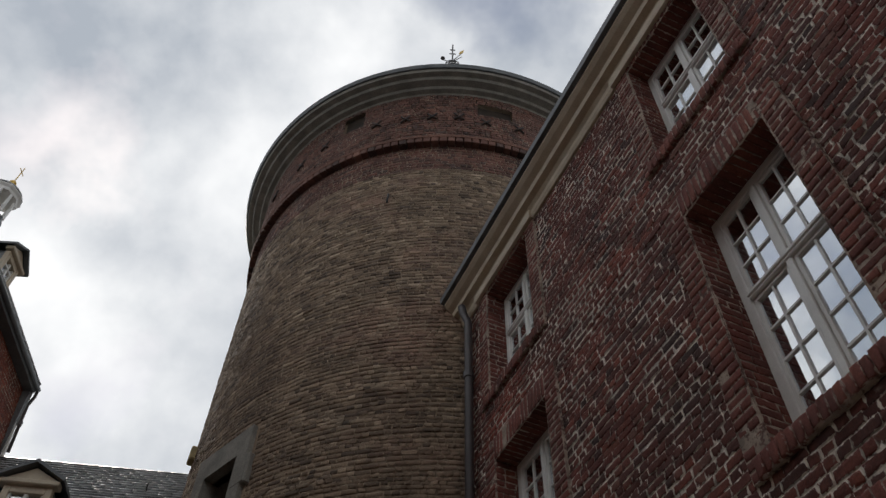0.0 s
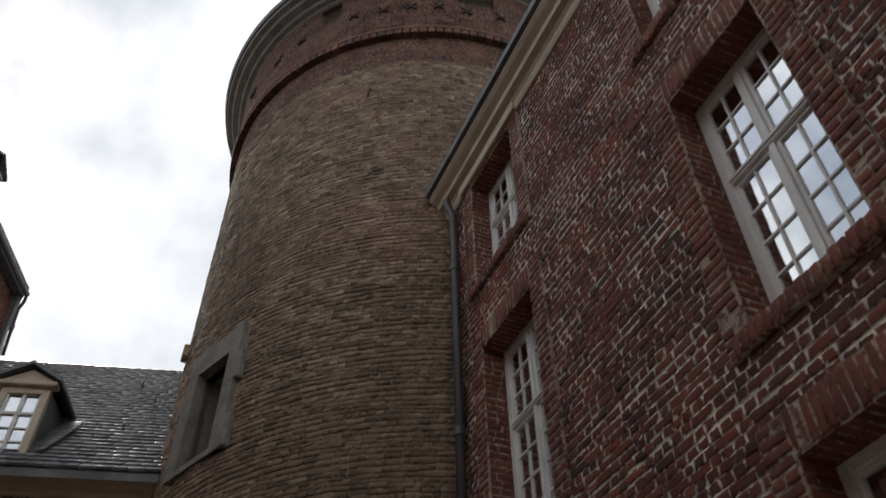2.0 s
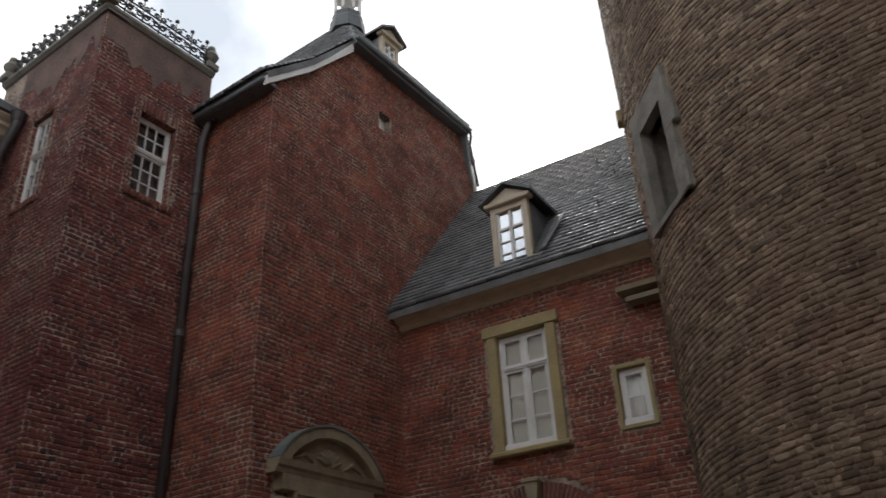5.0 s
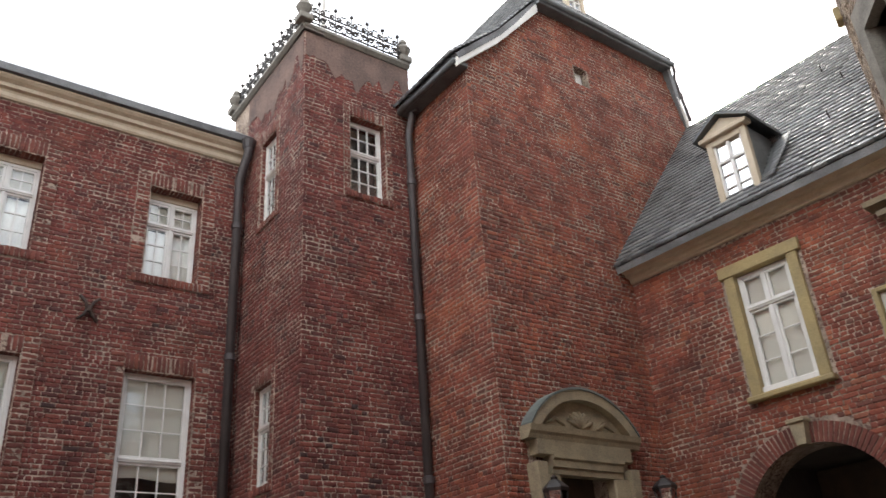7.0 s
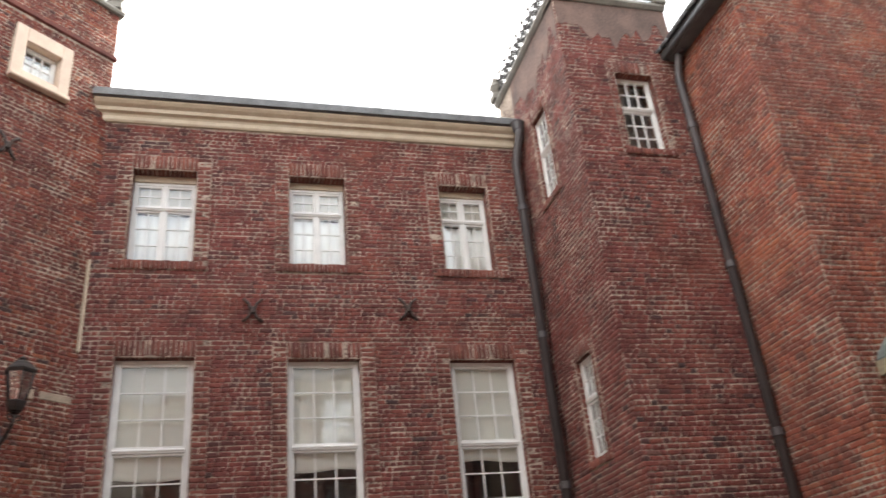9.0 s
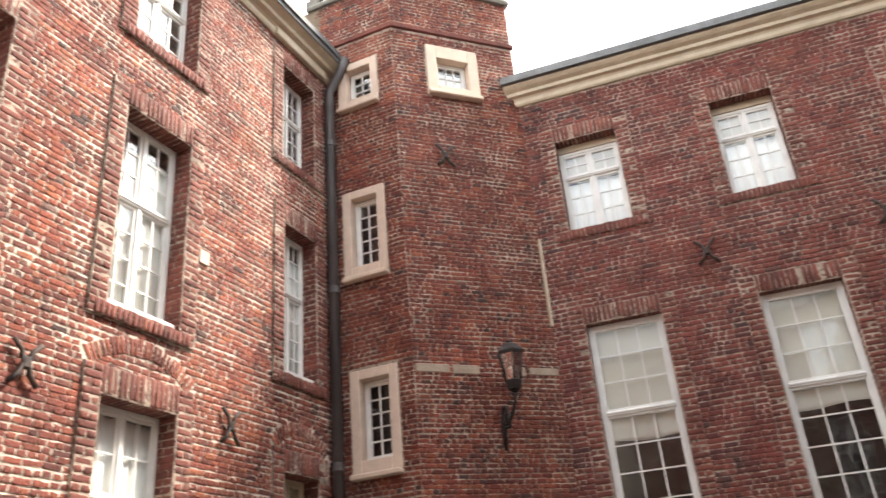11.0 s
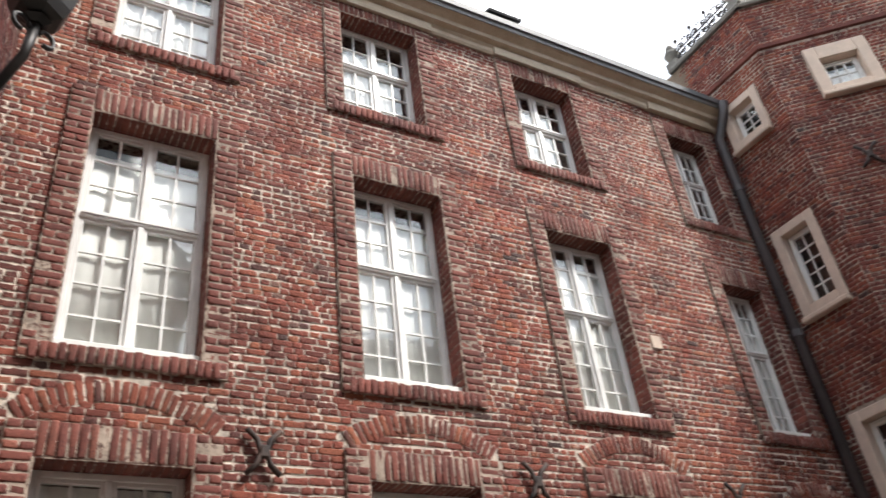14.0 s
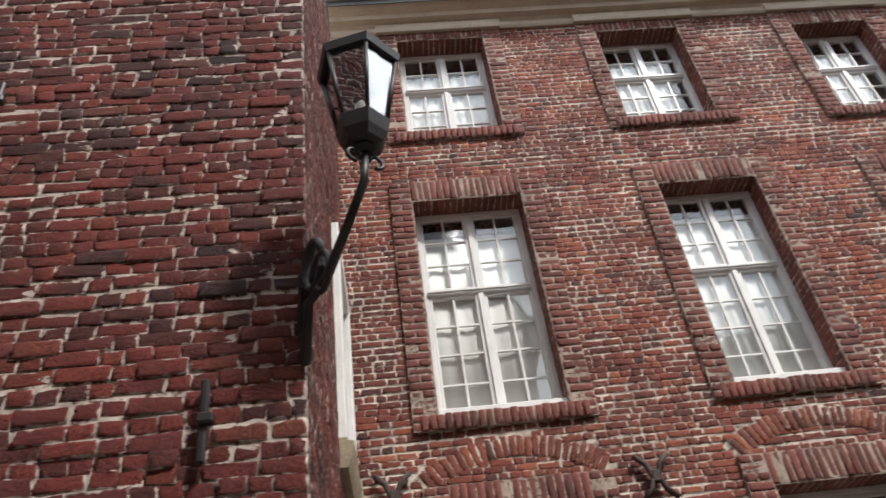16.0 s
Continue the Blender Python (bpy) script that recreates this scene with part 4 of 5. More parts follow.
def slate_bend(parent_m):
    def bend(p):
        q = p.copy()
        q[:, 1] = p[:, 1]
        a = np.array([list(r) for r in parent_m])
        return q @ a[:3, :3].T + a[:3, 3]
    return bend


def slate_rects(x0, x1, z0, z1, course=0.125, w=0.2, holes=()):
    out, k, z = [], 0, z0
    while z < z1:
        x = x0 - (0.5 * w if k % 2 else 0) + RNG.uniform(-0.01, 0.01)
        while x < x1:
            a, b = max(x, x0), min(x + w, x1)
            if b - a > 0.03 and not any(h[0] < (a + b) / 2 < h[1] and h[2] < z + course / 2 < h[3] for h in holes):
                out.append((a + 0.004, b - 0.004, z - 0.008 + RNG.uniform(-0.004, 0.004), z + course))
            x += w * RNG.uniform(0.94, 1.06)
        z += course
        k += 1
    return out


def slates(parent, rects, m, seed, singles=0, near=None):
    gen = np.random.default_rng(seed)
    rects = list(rects)
    if singles:
        rects.sort(key=lambda r: (r[0] - near[0]) ** 2 + (r[2] - near[1]) ** 2)
    n = len(rects)

    def verts(rs):
        v = brick_verts(rs, gen, 0.008, 0.0004, 0.003, 0.0004, rim=0.003)
        v[:, [4, 5, 8, 9], 1] -= 0.024
        return v

    rest = rects[singles:]
    me = quad_mesh("slating", verts(rest), slate_bend(m))
    me.materials.append(M_SLATE)
    tagged(part("slating", me, None, parent), kind="stuff")
    shared = {}
    for i, r in enumerate(rects[:singles]):
        key = (round((r[1] - r[0]) / 0.03), i % 5)
        w, h = r[1] - r[0], r[3] - r[2]
        if key not in shared:
            s = quad_mesh("slate", verts([(-w / 2, w / 2, -h / 2, h / 2)]))
            s.materials.append(M_SLATE)
            shared[key] = (s, w, h)
        s, w0, h0 = shared[key]
        ob = new("slate", s)
        ob.parent = parent
        ob.matrix_basis = m @ pose((r[0] + r[1]) / 2, 0, (r[2] + r[3]) / 2, 0, float(gen.normal(0, 0.5)), 0) @ Matrix.Diagonal((w / w0, 1, h / h0, 1))


slates(roof_north, slate_rects(-6.55, -1.35, 0.0, 4.46), F_RN, 11, 300, (-4.0, 1.6))
# swept slates along the gable wall
bm = bmesh.new()
for k in range(34):
    z = k * 0.13
    bmv = add_box(bm, -6.66 + 0.0, -6.4 + 0.02 * math.sin(k), -0.06, 0.0, z, z + 0.15)
    bmesh.ops.rotate(bm, verts=bmv, cent=(-6.6, 0, z), matrix=Matrix.Rotation(radians(-14), 3, "Y"))
bmesh.ops.transform(bm, matrix=F_RN, verts=bm.verts[:])
part("swept_valley", bm, M_ZINC, roof_north, "greenish swept slates along the wall")
# slates swept up against the dormer's cheek
swept = quad_mesh("swept_slate", brick_verts([(-0.15, 0.15, -0.045, 0.045)], np.random.default_rng(5), 0.01, 0.0, 0.004, 0.002, rim=0.004))
swept.materials.append(M_SLATE)
for k in range(9):
    ob = new("swept_slate", swept)
    ob.parent = roof_north
    ob.matrix_basis = F_RN @ pose(-3.76 + 0.012 * k, -0.05 - 0.004 * k, 0.42 + 0.105 * k, 8, 22 - 1.5 * k, -14) @ Matrix.Diagonal((0.75 + 0.05 * k, 1, 1, 1))
# snow hooks
for hx, hz in ((-3.3, 3.3), (-2.9, 2.5), (-5.2, 3.4), (-3.0, 1.3)):
    bm = tube([(hx, 0, hz), (hx, -0.1, hz + 0.03), (hx, -0.12, hz + 0.09)], 0.012, 6)
    bmesh.ops.transform(bm, matrix=F_RN, verts=bm.verts[:])
    part("roof_hook", bm, M_IRON, roof_north)


def dormer(m, w, h, deep, lights, down, label, cheek=M_SLATE):
    """A dormer with a small pediment: origin at the foot of its front."""
    d = thing("dormer", m, label, "dormer")
    bm = bmesh.new()
    for q in ((-w / 2, -w / 2 + 0.09, 0, h), (w / 2 - 0.09, w / 2, 0, h), (-w / 2 + 0.09, w / 2 - 0.09, h - 0.1, h), (-w / 2 + 0.09, w / 2 - 0.09, 0, 0.05)):
        add_box(bm, q[0], q[1], -0.03, 0.06, q[2], q[3], 0.008)
    part("front_frame", bm, M_CREAM, d)
    for s in (-1, 1):
        part("cheek", prism([(0, 0), (0.001, h), (deep, h), (deep, h * 0.95)], -0.02, 0.02), cheek, d, m=pose(s * (w / 2 - 0.03), 0.03, 0, 0, 0, 90))
    part("entablature", box(-w / 2 - 0.07, w / 2 + 0.07, -0.1, 0.06, h, h + 0.07, 0.012), M_CREAM, d)
    part("pediment", prism([(-w / 2 - 0.07, h + 0.07), (w / 2 + 0.07, h + 0.07), (0, h + 0.27)], -0.05, 0.05), M_CREAM, d)
    bm = bmesh.new()
    for s in (-1, 1):
        vs = [bm.verts.new(p) for p in ((s * (w / 2 + 0.13), -0.14, h + 0.05), (0, -0.14, h + 0.31), (0, deep, h + 0.31), (s * (w / 2 + 0.13), deep, h + 0.05))]
        lo = [bm.verts.new(v.co + Vector((0, 0, 0.05))) for v in vs]
        for i in range(4):
            bm.faces.new((vs[i], vs[(i + 1) % 4], lo[(i + 1) % 4], lo[i]))
        bm.faces.new(vs)
        bm.faces.new(lo)
    bmesh.ops.recalc_face_normals(bm, faces=bm.faces[:])
    part("dormer_roof", bm, M_LEAD, d)
    bm = bmesh.new()
    iw, b0, b1 = w - 0.18, 0.05, h - 0.1
    add_box(bm, -iw / 2, -iw / 2 + 0.03, 0.0, 0.04, b0, b1)
    add_box(bm, iw / 2 - 0.03, iw / 2, 0.0, 0.04, b0, b1)
    add_box(bm, -0.022, 0.022, -0.005, 0.045, b0, b1)
    add_box(bm, -iw / 2, iw / 2, -0.005, 0.045, b0 + (b1 - b0) * 0.66, b0 + (b1 - b0) * 0.66 + 0.035)
    for k in range(1, down):
        z = b0 + (b1 - b0) * 0.66 * k / down
        add_box(bm, -iw / 2, iw / 2, 0.005, 0.03, z - 0.008, z + 0.008)
    part("casement", bm, M_WHITE, d, "white painted casement with a mullion and bars")
    for s in (-1, 1):
        pane(d, min(0, s * iw / 2), max(0, s * iw / 2), b0, b1, 0.03, M_GLASS_SKY)
    # dark sheet behind the panes, standing in for the shade inside
    part("shade_backing", box(-iw / 2, iw / 2, 0.3, 0.32, 0.0, h), M_ROOM, d)
    part("apron", box(-w / 2 - 0.03, w / 2 + 0.03, -0.1, 0.03, -0.06, 0.0, 0.01), M_LEAD, d)
    return d


dormer(F_N @ Matrix.Translation((-4.19, -0.12, 6.76)), 0.62, 1.04, 1.1, 2, 3, "cream framed dormer window with a small pediment on the slate roof")

# Roof of the gabled house
bm = bmesh.new()
P = {k: bm.verts.new(v) for k, v in dict(a=(-6.76, 5.75, 9.36), a2=(-6.76, 6.65, 10.22), b=(-6.76, 7.64, 11.36), c=(-6.7, 10.93, 11.36), d=(-6.85, 11.3, 10.05), r=(-8.05, 8.85, 13.45), A=(-13, 5.7, 9.38), A2=(-13, 6.65, 10.22), B=(-13, 7.62, 11.4), R=(-13, 8.85, 13.45), C=(-13, 10.97, 11.4), D=(-13, 11.36, 10.05)).items()}
for f in ("a a2 A2 A", "a2 b B A2", "b r R B", "b c r", "c C R r", "c d D C"):
    bm.faces.new([P[k] for k in f.split()])
bmesh.ops.recalc_face_normals(bm, faces=bm.faces[:])
roof_gable = part("roof_gable", bm, M_SLATE, None)
s = roof_gable.modifiers.new("boards", "SOLIDIFY")
s.thickness, s.offset = 0.09, -1
tagged(roof_gable, "steep grey slate roof of the tall gabled house", "roof", kind="structure")


def plane_frame(o, right, up):
    r = right.normalized()
    u = (up - r * up.dot(r)).normalized()
    n = u.cross(r)
    return Matrix(((r.x, n.x, u.x, o.x), (r.y, n.y, u.y, o.y), (r.z, n.z, u.z, o.z), (0, 0, 0, 1)))


F_R1 = plane_frame(Vector((-13, 7.62, 11.41)), Vector((1, 0, 0)), Vector((0, 1.21, 2.09)))
slates(roof_gable, [r for r in slate_rects(0, 6.2, 0, 2.4) if r[1] < 6.22 - r[2] * 0.52], F_R1, 21)
F_R2 = plane_frame(Vector((-13, 5.7, 9.4)), Vector((1, 0, 0)), Vector((0, 0.95, 0.87)))
slates(roof_gable, slate_rects(0, 6.22, 0, 1.27), F_R2, 22)
F_R3 = plane_frame(Vector((-13, 6.65, 10.27)), Vector((1, 0, 0)), Vector((0, 0.97, 1.15)))
slates(roof_gable, slate_rects(0, 6.22, 0, 1.5), F_R3, 23)
F_R4 = plane_frame(Vector((-6.7, 7.62, 11.39)), Vector((0.015, 1, 0)), Vector((-1.35, 0, 2.09)))
slates(roof_gable, [r for r in slate_rects(0, 3.3, 0, 2.5) if r[0] > r[2] * 0.5 and r[1] < 3.32 - r[2] * 0.85], F_R4, 24)
# boards under the edges
bm = bmesh.new()
for p, q in (((-6.77, 5.78, 9.36), (-6.77, 6.65, 10.18)), ((-6.77, 6.65, 10.18), (-6.77, 7.62, 11.28)), ((-6.78, 10.95, 11.28), (-6.8, 11.32, 10.02))):
    a, b = Vector(p), Vector(q)
    vs = [bm.verts.new(v) for v in (a, b, b - Vector((0, 0, 0.2)), a - Vector((0, 0, 0.2)))]
    ws = [bm.verts.new(v.co - Vector((0.06, 0, 0))) for v in vs]
    for i in range(4):
        bm.faces.new((vs[i], vs[(i + 1) % 4], ws[(i + 1) % 4], ws[i]))
    bm.faces.new(vs)
    bm.faces.new(ws)
bmesh.ops.recalc_face_normals(bm, faces=bm.faces[:])
part("verge_board", bm, M_WHITE, roof_gable, "white painted verge board")
part("eaves_soffit", box(-6.87, -6.68, 7.6, 10.95, 11.22, 11.3, 0.01), M_LEAD, roof_gable)
part("eaves_soffit", box(-8.3, -6.8, 5.78, 6.0, 9.22, 9.3, 0.01), M_LEAD, roof_gable)
part("gutter", tube([(-6.66, 7.58, 11.32), (-6.66, 10.98, 11.32)], 0.05), M_LEAD, roof_gable)
part("gutter", tube([(-8.3, 5.76, 9.27), (-6.82, 5.76, 9.27)], 0.045), M_LEAD, roof_gable)
dormer(Matrix.Translation((-7.14, 9.05, 12.0)) @ pose(0, 0, 0, 0, 0, 90), 0.5, 0.55, 0.7, 2, 2, "small cream dormer on the gabled house roof")

# Lantern on the ridge
lan = thing("roof_lantern", Matrix.Translation((-8.05, 8.85, 13.42)) @ Matrix.Diagonal((0.74, 0.74, 0.86, 1)), "small open roof lantern with a domed cap and gilded ball", "lantern")
part("lantern_base", lathe([(0.5, -0.35), (0.47, 0.0), (0.42, 0.06), (0.42, 0.2)], 8), M_LEAD, lan)
for k in range(8):
    a = math.radians(45 * k + 22.5)
    part("post", box(-0.035, 0.035, -0.035, 0.035, 0.26, 0.86, 0.006), M_WHITE, lan, m=pose(0.36 * math.cos(a), 0.36 * math.sin(a), 0, 0, 0, math.degrees(a)))
part("entablature", lathe([(0.34, 0.84), (0.42, 0.86), (0.44, 0.93), (0.49, 0.98), (0.5, 1.02), (0.3, 1.03)], 8), M_WHITE, lan)
part("dome", lathe([(0.49, 1.02), (0.44, 1.1), (0.34, 1.2), (0.2, 1.28), (0.09, 1.33), (0.05, 1.42)], 16), M_LEAD, lan)
part("ball", lathe([(0.02, 1.4), (0.07, 1.44), (0.1, 1.5), (0.07, 1.56), (0.02, 1.6)], 14), M_GOLD, lan, "gilded ball")
bm = tube([(0, 0, 1.58), (0, 0, 2.15)], 0.014, 6)
add_tube(bm, [(0, -0.13, 1.98), (0, 0.13, 1.98)], 0.012, 6)
part("cross", bm, M_GOLD, lan)


# Round tower
TC, TR = Vector((0.56, 10.37, 0)), 3.62


def tower_bend(extra=0.0, flare=0.009):
    def bend(p):
        q = np.empty_like(p)
        rad = TR + flare * p[:, 2] + extra - p[:, 1]
        a = np.radians(-90) + p[:, 0] / TR
        q[:, 0], q[:, 1], q[:, 2] = rad * np.cos(a), rad * np.sin(a), p[:, 2]
        return q
    return bend


def arc_x(deg):
    return math.radians(deg + 90) * TR


tower = thing("round_tower", Matrix.Translation(TC), "massive round tower of brown weathered brick under a slate cone", "tower")
SLIT = (-142.6, -132.0, 6.16, 7.5)
# shaft with the slit cut out
bm = bmesh.new()
degs = sorted({*range(-180, 181, 6), SLIT[0], SLIT[1]})
zs = [0, SLIT[2], SLIT[3], 10, 12.6]
grid = [[bm.verts.new(((TR + 0.009 * z) * math.cos(radians(d)), (TR + 0.009 * z) * math.sin(radians(d)), z)) for d in degs] for z in zs]
for j in range(len(zs) - 1):
    for i in range(len(degs) - 1):
        if not (zs[j] == SLIT[2] and SLIT[0] <= degs[i] < SLIT[1]):
            bm.faces.new((grid[j][i], grid[j][i + 1], grid[j + 1][i + 1], grid[j + 1][i]))
part("shaft", bm, M_MORTAR_DARK, tower)
part("upper_shaft", lathe([(TR + 0.11, 12.55), (TR + 0.13, 15.1)], 72), M_MORTAR_DARK, tower)
slit_skip = [(arc_x(-147.5), arc_x(-128.2), 6.12, 7.9)]
tr_rects = coursed(arc_x(-182), arc_x(-35), 2.4, 12.6, slit_skip, RNG, course=0.062, joint=0.007, long=0.17, short=0.085, wave=0.016)
lay(tower, tr_rects, M_BROWN, 31, "brick", near=(arc_x(-125), 6.5), count=300, proud=0.005, vary=0.0028, chamfer=0.004, rough=0.007, bend=tower_bend())
lay(tower, coursed(arc_x(-182), arc_x(-35), 12.6, 13.3, [], RNG, course=0.075), M_TOWER_RED, 32, "brick", bend=tower_bend(0.0), proud=0.006)
HOLES = [(-122.4, -116.3, 14.33, 14.88), (-85.0, -75.6, 14.3, 14.71)]
lay(tower, coursed(arc_x(-182), arc_x(-35), 13.42, 15.1, [(arc_x(a), arc_x(b), c, d) for a, b, c, d in HOLES], RNG, course=0.075), M_TOWER_RED, 33, "brick", bend=tower_bend(0.1))
for a, b, c, d in HOLES:
    r = TR + 0.165
    x0, x1 = radians(a), radians(b)
    bm = bmesh.new()
    vs = [bm.verts.new((r * math.cos(t), r * math.sin(t), z)) for t, z in ((x0, c), (x1, c), (x1, d), (x0, d))]
    bm.faces.new(vs)
    bmesh.ops.solidify(bm, geom=bm.faces[:], thickness=0.02)
    part("dark_shutter", bm, M_DARKWOOD, tower, "dark timber shutter in a small opening")
# corbel table of brick teeth
tooth = box(-0.06, 0.06, -0.11, 0.02, 0.0, 0.13, 0.01)
tooth_me = bpy.data.meshes.new("corbel")
tooth.to_mesh(tooth_me)
tooth.free()
tooth_me.materials.append(M_TOWER_RED)
for k in range(72):
    d = -178 + k * 2.05
    ob = new("corbel", tooth_me)
    ob.parent = tower
    ob.matrix_basis = pose((TR + 0.13) * math.cos(radians(d)), (TR + 0.13) * math.sin(radians(d)), 13.3, 0, 0, d + 90)
part("corbel_ledge", lathe([(TR + 0.1, 13.41), (TR + 0.25, 13.42), (TR + 0.26, 13.47), (TR + 0.2, 13.5), (TR + 0.1, 13.51)], 72), M_TOWER_RED, tower)
# iron anchors round the top
for d, z in ((-137, 14.2), (-128, 14.25), (-112, 14.2), (-104, 14.15), (-97, 14.15), (-90, 14.15), (-83, 14.05), (-74, 14.1), (-150, 14.2)):
    bm = tube([(-0.08, -0.05, -0.1), (0.08, -0.05, 0.1)], 0.018, 6)
    add_tube(bm, [(0.08, -0.05, -0.1), (-0.08, -0.05, 0.1)], 0.018, 6)
    part("wall_anchor", bm, M_RUST, tower, m=pose((TR + 0.2) * math.cos(radians(d)), (TR + 0.2) * math.sin(radians(d)), z, 0, 0, d + 90))
part("hook", tube([(0, 0, 0.15), (0, -0.06, 0.1), (0.0, -0.07, -0.15)], 0.014, 6), M_IRON, tower, m=pose((TR + 0.12) * math.cos(radians(-106.4)), (TR + 0.12) * math.sin(radians(-106.4)), 11.8, 0, 0, -16))
R0 = TR + 0.2
part("tower_cornice", lathe([(R0 - 0.1, 14.96), (R0 + 0.03, 14.97), (R0 + 0.06, 15.02), (R0 + 0.14, 15.04), (R0 + 0.17, 15.09), (R0 + 0.29, 15.12), (R0 + 0.32, 15.18), (R0 + 0.41, 15.2), (R0 + 0.43, 15.27), (R0 - 0.2, 15.29)], 96), M_GREYSTONE, tower, "grey stone moulded cornice")
part("gutter", lathe([(R0 + 0.38, 15.26), (R0 + 0.46, 15.27), (R0 + 0.49, 15.35), (R0 + 0.44, 15.35), (R0 + 0.3, 15.31)], 96), M_LEAD, tower)
cone = part("cone_roof", lathe([(R0 + 0.4, 15.31), (R0 + 0.05, 15.85), (2.1, 20.0), (0.16, 24.2), (0.1, 24.45)], 64), M_SLATE, tower, "tall slate cone")
part("roof_cap", lathe([(0.3, 24.0), (0.22, 24.25), (0.12, 24.45), (0.05, 24.65)], 16), M_LEAD, tower)
bm = tube([(0, 0, 24.5), (0, 0, 26.4)], 0.025, 6)
for r, z in ((0.2, 25.0), (0.12, 25.0)):
    add_tube(bm, [(r * math.cos(t), 0, z + r * math.sin(t)) for t in np.linspace(0, 2 * math.pi, 17)], 0.018, 6)
for t in range(4):
    add_tube(bm, [(0.2 * math.cos(t * 0.785), 0, 25 + 0.2 * math.sin(t * 0.785)), (-0.2 * math.cos(t * 0.785), 0, 25 - 0.2 * math.sin(t * 0.785))], 0.012, 6)
add_tube(bm, [(-0.1, 0, 25.7), (0.1, 0, 25.7)], 0.018, 6)
add_tube(bm, [(-0.08, 0, 26.0), (0.08, 0, 26.0)], 0.018, 6)
add_tube(bm, [(-0.3, 0, 25.2), (0.0, 0, 25.1), (0.3, 0.1, 25.75)], 0.012, 6)
add_tube(bm, [(0.0, 0, 25.15), (0.34, 0.1, 26.1)], 0.012, 6)
part("weather_vane", bm, M_IRON, tower)
part("vane_tail", prism([(0.2, 25.7), (0.34, 25.85), (0.36, 26.05), (0.24, 25.9)], -0.01, 0.01), M_GOLD, tower, "gilded vane tail")
part("vane_weight", lathe([(0.01, 25.28), (0.07, 25.33), (0.01, 25.4)], 10, center=(-0.3, 0)), M_IRON, tower)


def on_tower(deg, extra=0.0):
    """Local axes on the tower's face: x to the right, y inwards."""
    r = TR + 0.06 + extra
    return pose(r * math.cos(radians(deg)), r * math.sin(radians(deg)), 0, 0, 0, deg + 90)


sf = part("slit_frame", panel(-0.54, 0.54, 6.1, 7.86, [(-0.33, 0.33, 6.18, 7.5)], 0.22, -0.03), M_GREYSTONE, tower, "grey limestone frame of a narrow opening", m=on_tower(-137.4))
part("slit_back", box(-0.35, 0.35, 0.42, 0.46, 6.1, 7.6), M_DARKWOOD, tower, m=on_tower(-137.4))
bm = bmesh.new()
add_box(bm, -0.37, -0.33, 0.1, 0.45, 6.15, 7.52)
add_box(bm, 0.33, 0.37, 0.1, 0.45, 6.15, 7.52)
add_box(bm, -0.37, 0.37, 0.1, 0.45, 7.5, 7.54)
add_box(bm, -0.37, 0.37, 0.1, 0.45, 6.12, 6.18)
part("slit_reveal", bm, M_GREYSTONE, tower, m=on_tower(-137.4))
for zz in (6.1, 7.0):
    part("jamb_stone", box(0.34, 0.62, -0.035, 0.1, zz, zz + 0.42, 0.02), M_GREYSTONE, tower, m=on_tower(-137.4))
part("stone_bracket", box(-0.1, 0.1, -0.1, 0.1, 8.5, 8.72, 0.02), M_OCHRE, tower, "ochre stone bracket", m=on_tower(-160))


# Ironwork, finials
def scroll_points(cx, cz, r0, r1, turns, start, n=22, flip=1):
    return [(cx + flip * (r0 + (r1 - r0) * k / n) * math.cos(start + turns * 2 * math.pi * k / n), 0, cz + (r0 + (r1 - r0) * k / n) * math.sin(start + turns * 2 * math.pi * k / n)) for k in range(n + 1)]


def railing(name, m, length, bays, high=0.46, label="wrought iron roof railing of scrolls and flowers"):
    r = thing(name, m, label, "railing")
    for z in (0.06, high * 0.62):
        part("rail", tube([(0, 0, z), (length, 0, z)], 0.015, 6), M_IRON, r)
    w = length / bays
    bm = bmesh.new()
    c = w / 2
    add_tube(bm, scroll_points(c - w * 0.22, high * 0.36, 0.02, w * 0.2, 1.4, 0.5), 0.014, 5)
    add_tube(bm, scroll_points(c + w * 0.22, high * 0.36, 0.02, w * 0.2, 1.4, 0.5, flip=-1), 0.014, 5)
    add_tube(bm, scroll_points(c - w * 0.2, high * 0.74, 0.015, w * 0.15, 1.2, 2.5), 0.013, 5)
    add_tube(bm, scroll_points(c + w * 0.2, high * 0.74, 0.015, w * 0.15, 1.2, 2.5, flip=-1), 0.013, 5)
    add_tube(bm, [(c, 0, 0.02), (c, 0, high)], 0.013, 6)
    add_lathe(bm, [(0.005, high), (0.035, high + 0.02), (0.03, high + 0.05), (0.005, high + 0.08)], 6, center=(c, 0))
    for s in (-1, 1):
        for z in (high * 0.2, high * 0.5, high * 0.9):
            add_lathe(bm, [(0.004, z - 0.02), (0.024, z), (0.004, z + 0.02)], 5, center=(c + s * w * 0.42, 0))
    me = bpy.data.meshes.new("scroll_bay")
    bm.to_mesh(me)
    bm.free()
    me.materials.append(M_IRON)
    for k in range(bays):
        ob = new("scroll_bay", me)
        ob.parent = r
        ob.matrix_basis = Matrix.Translation((k * w, 0, 0))
    return r


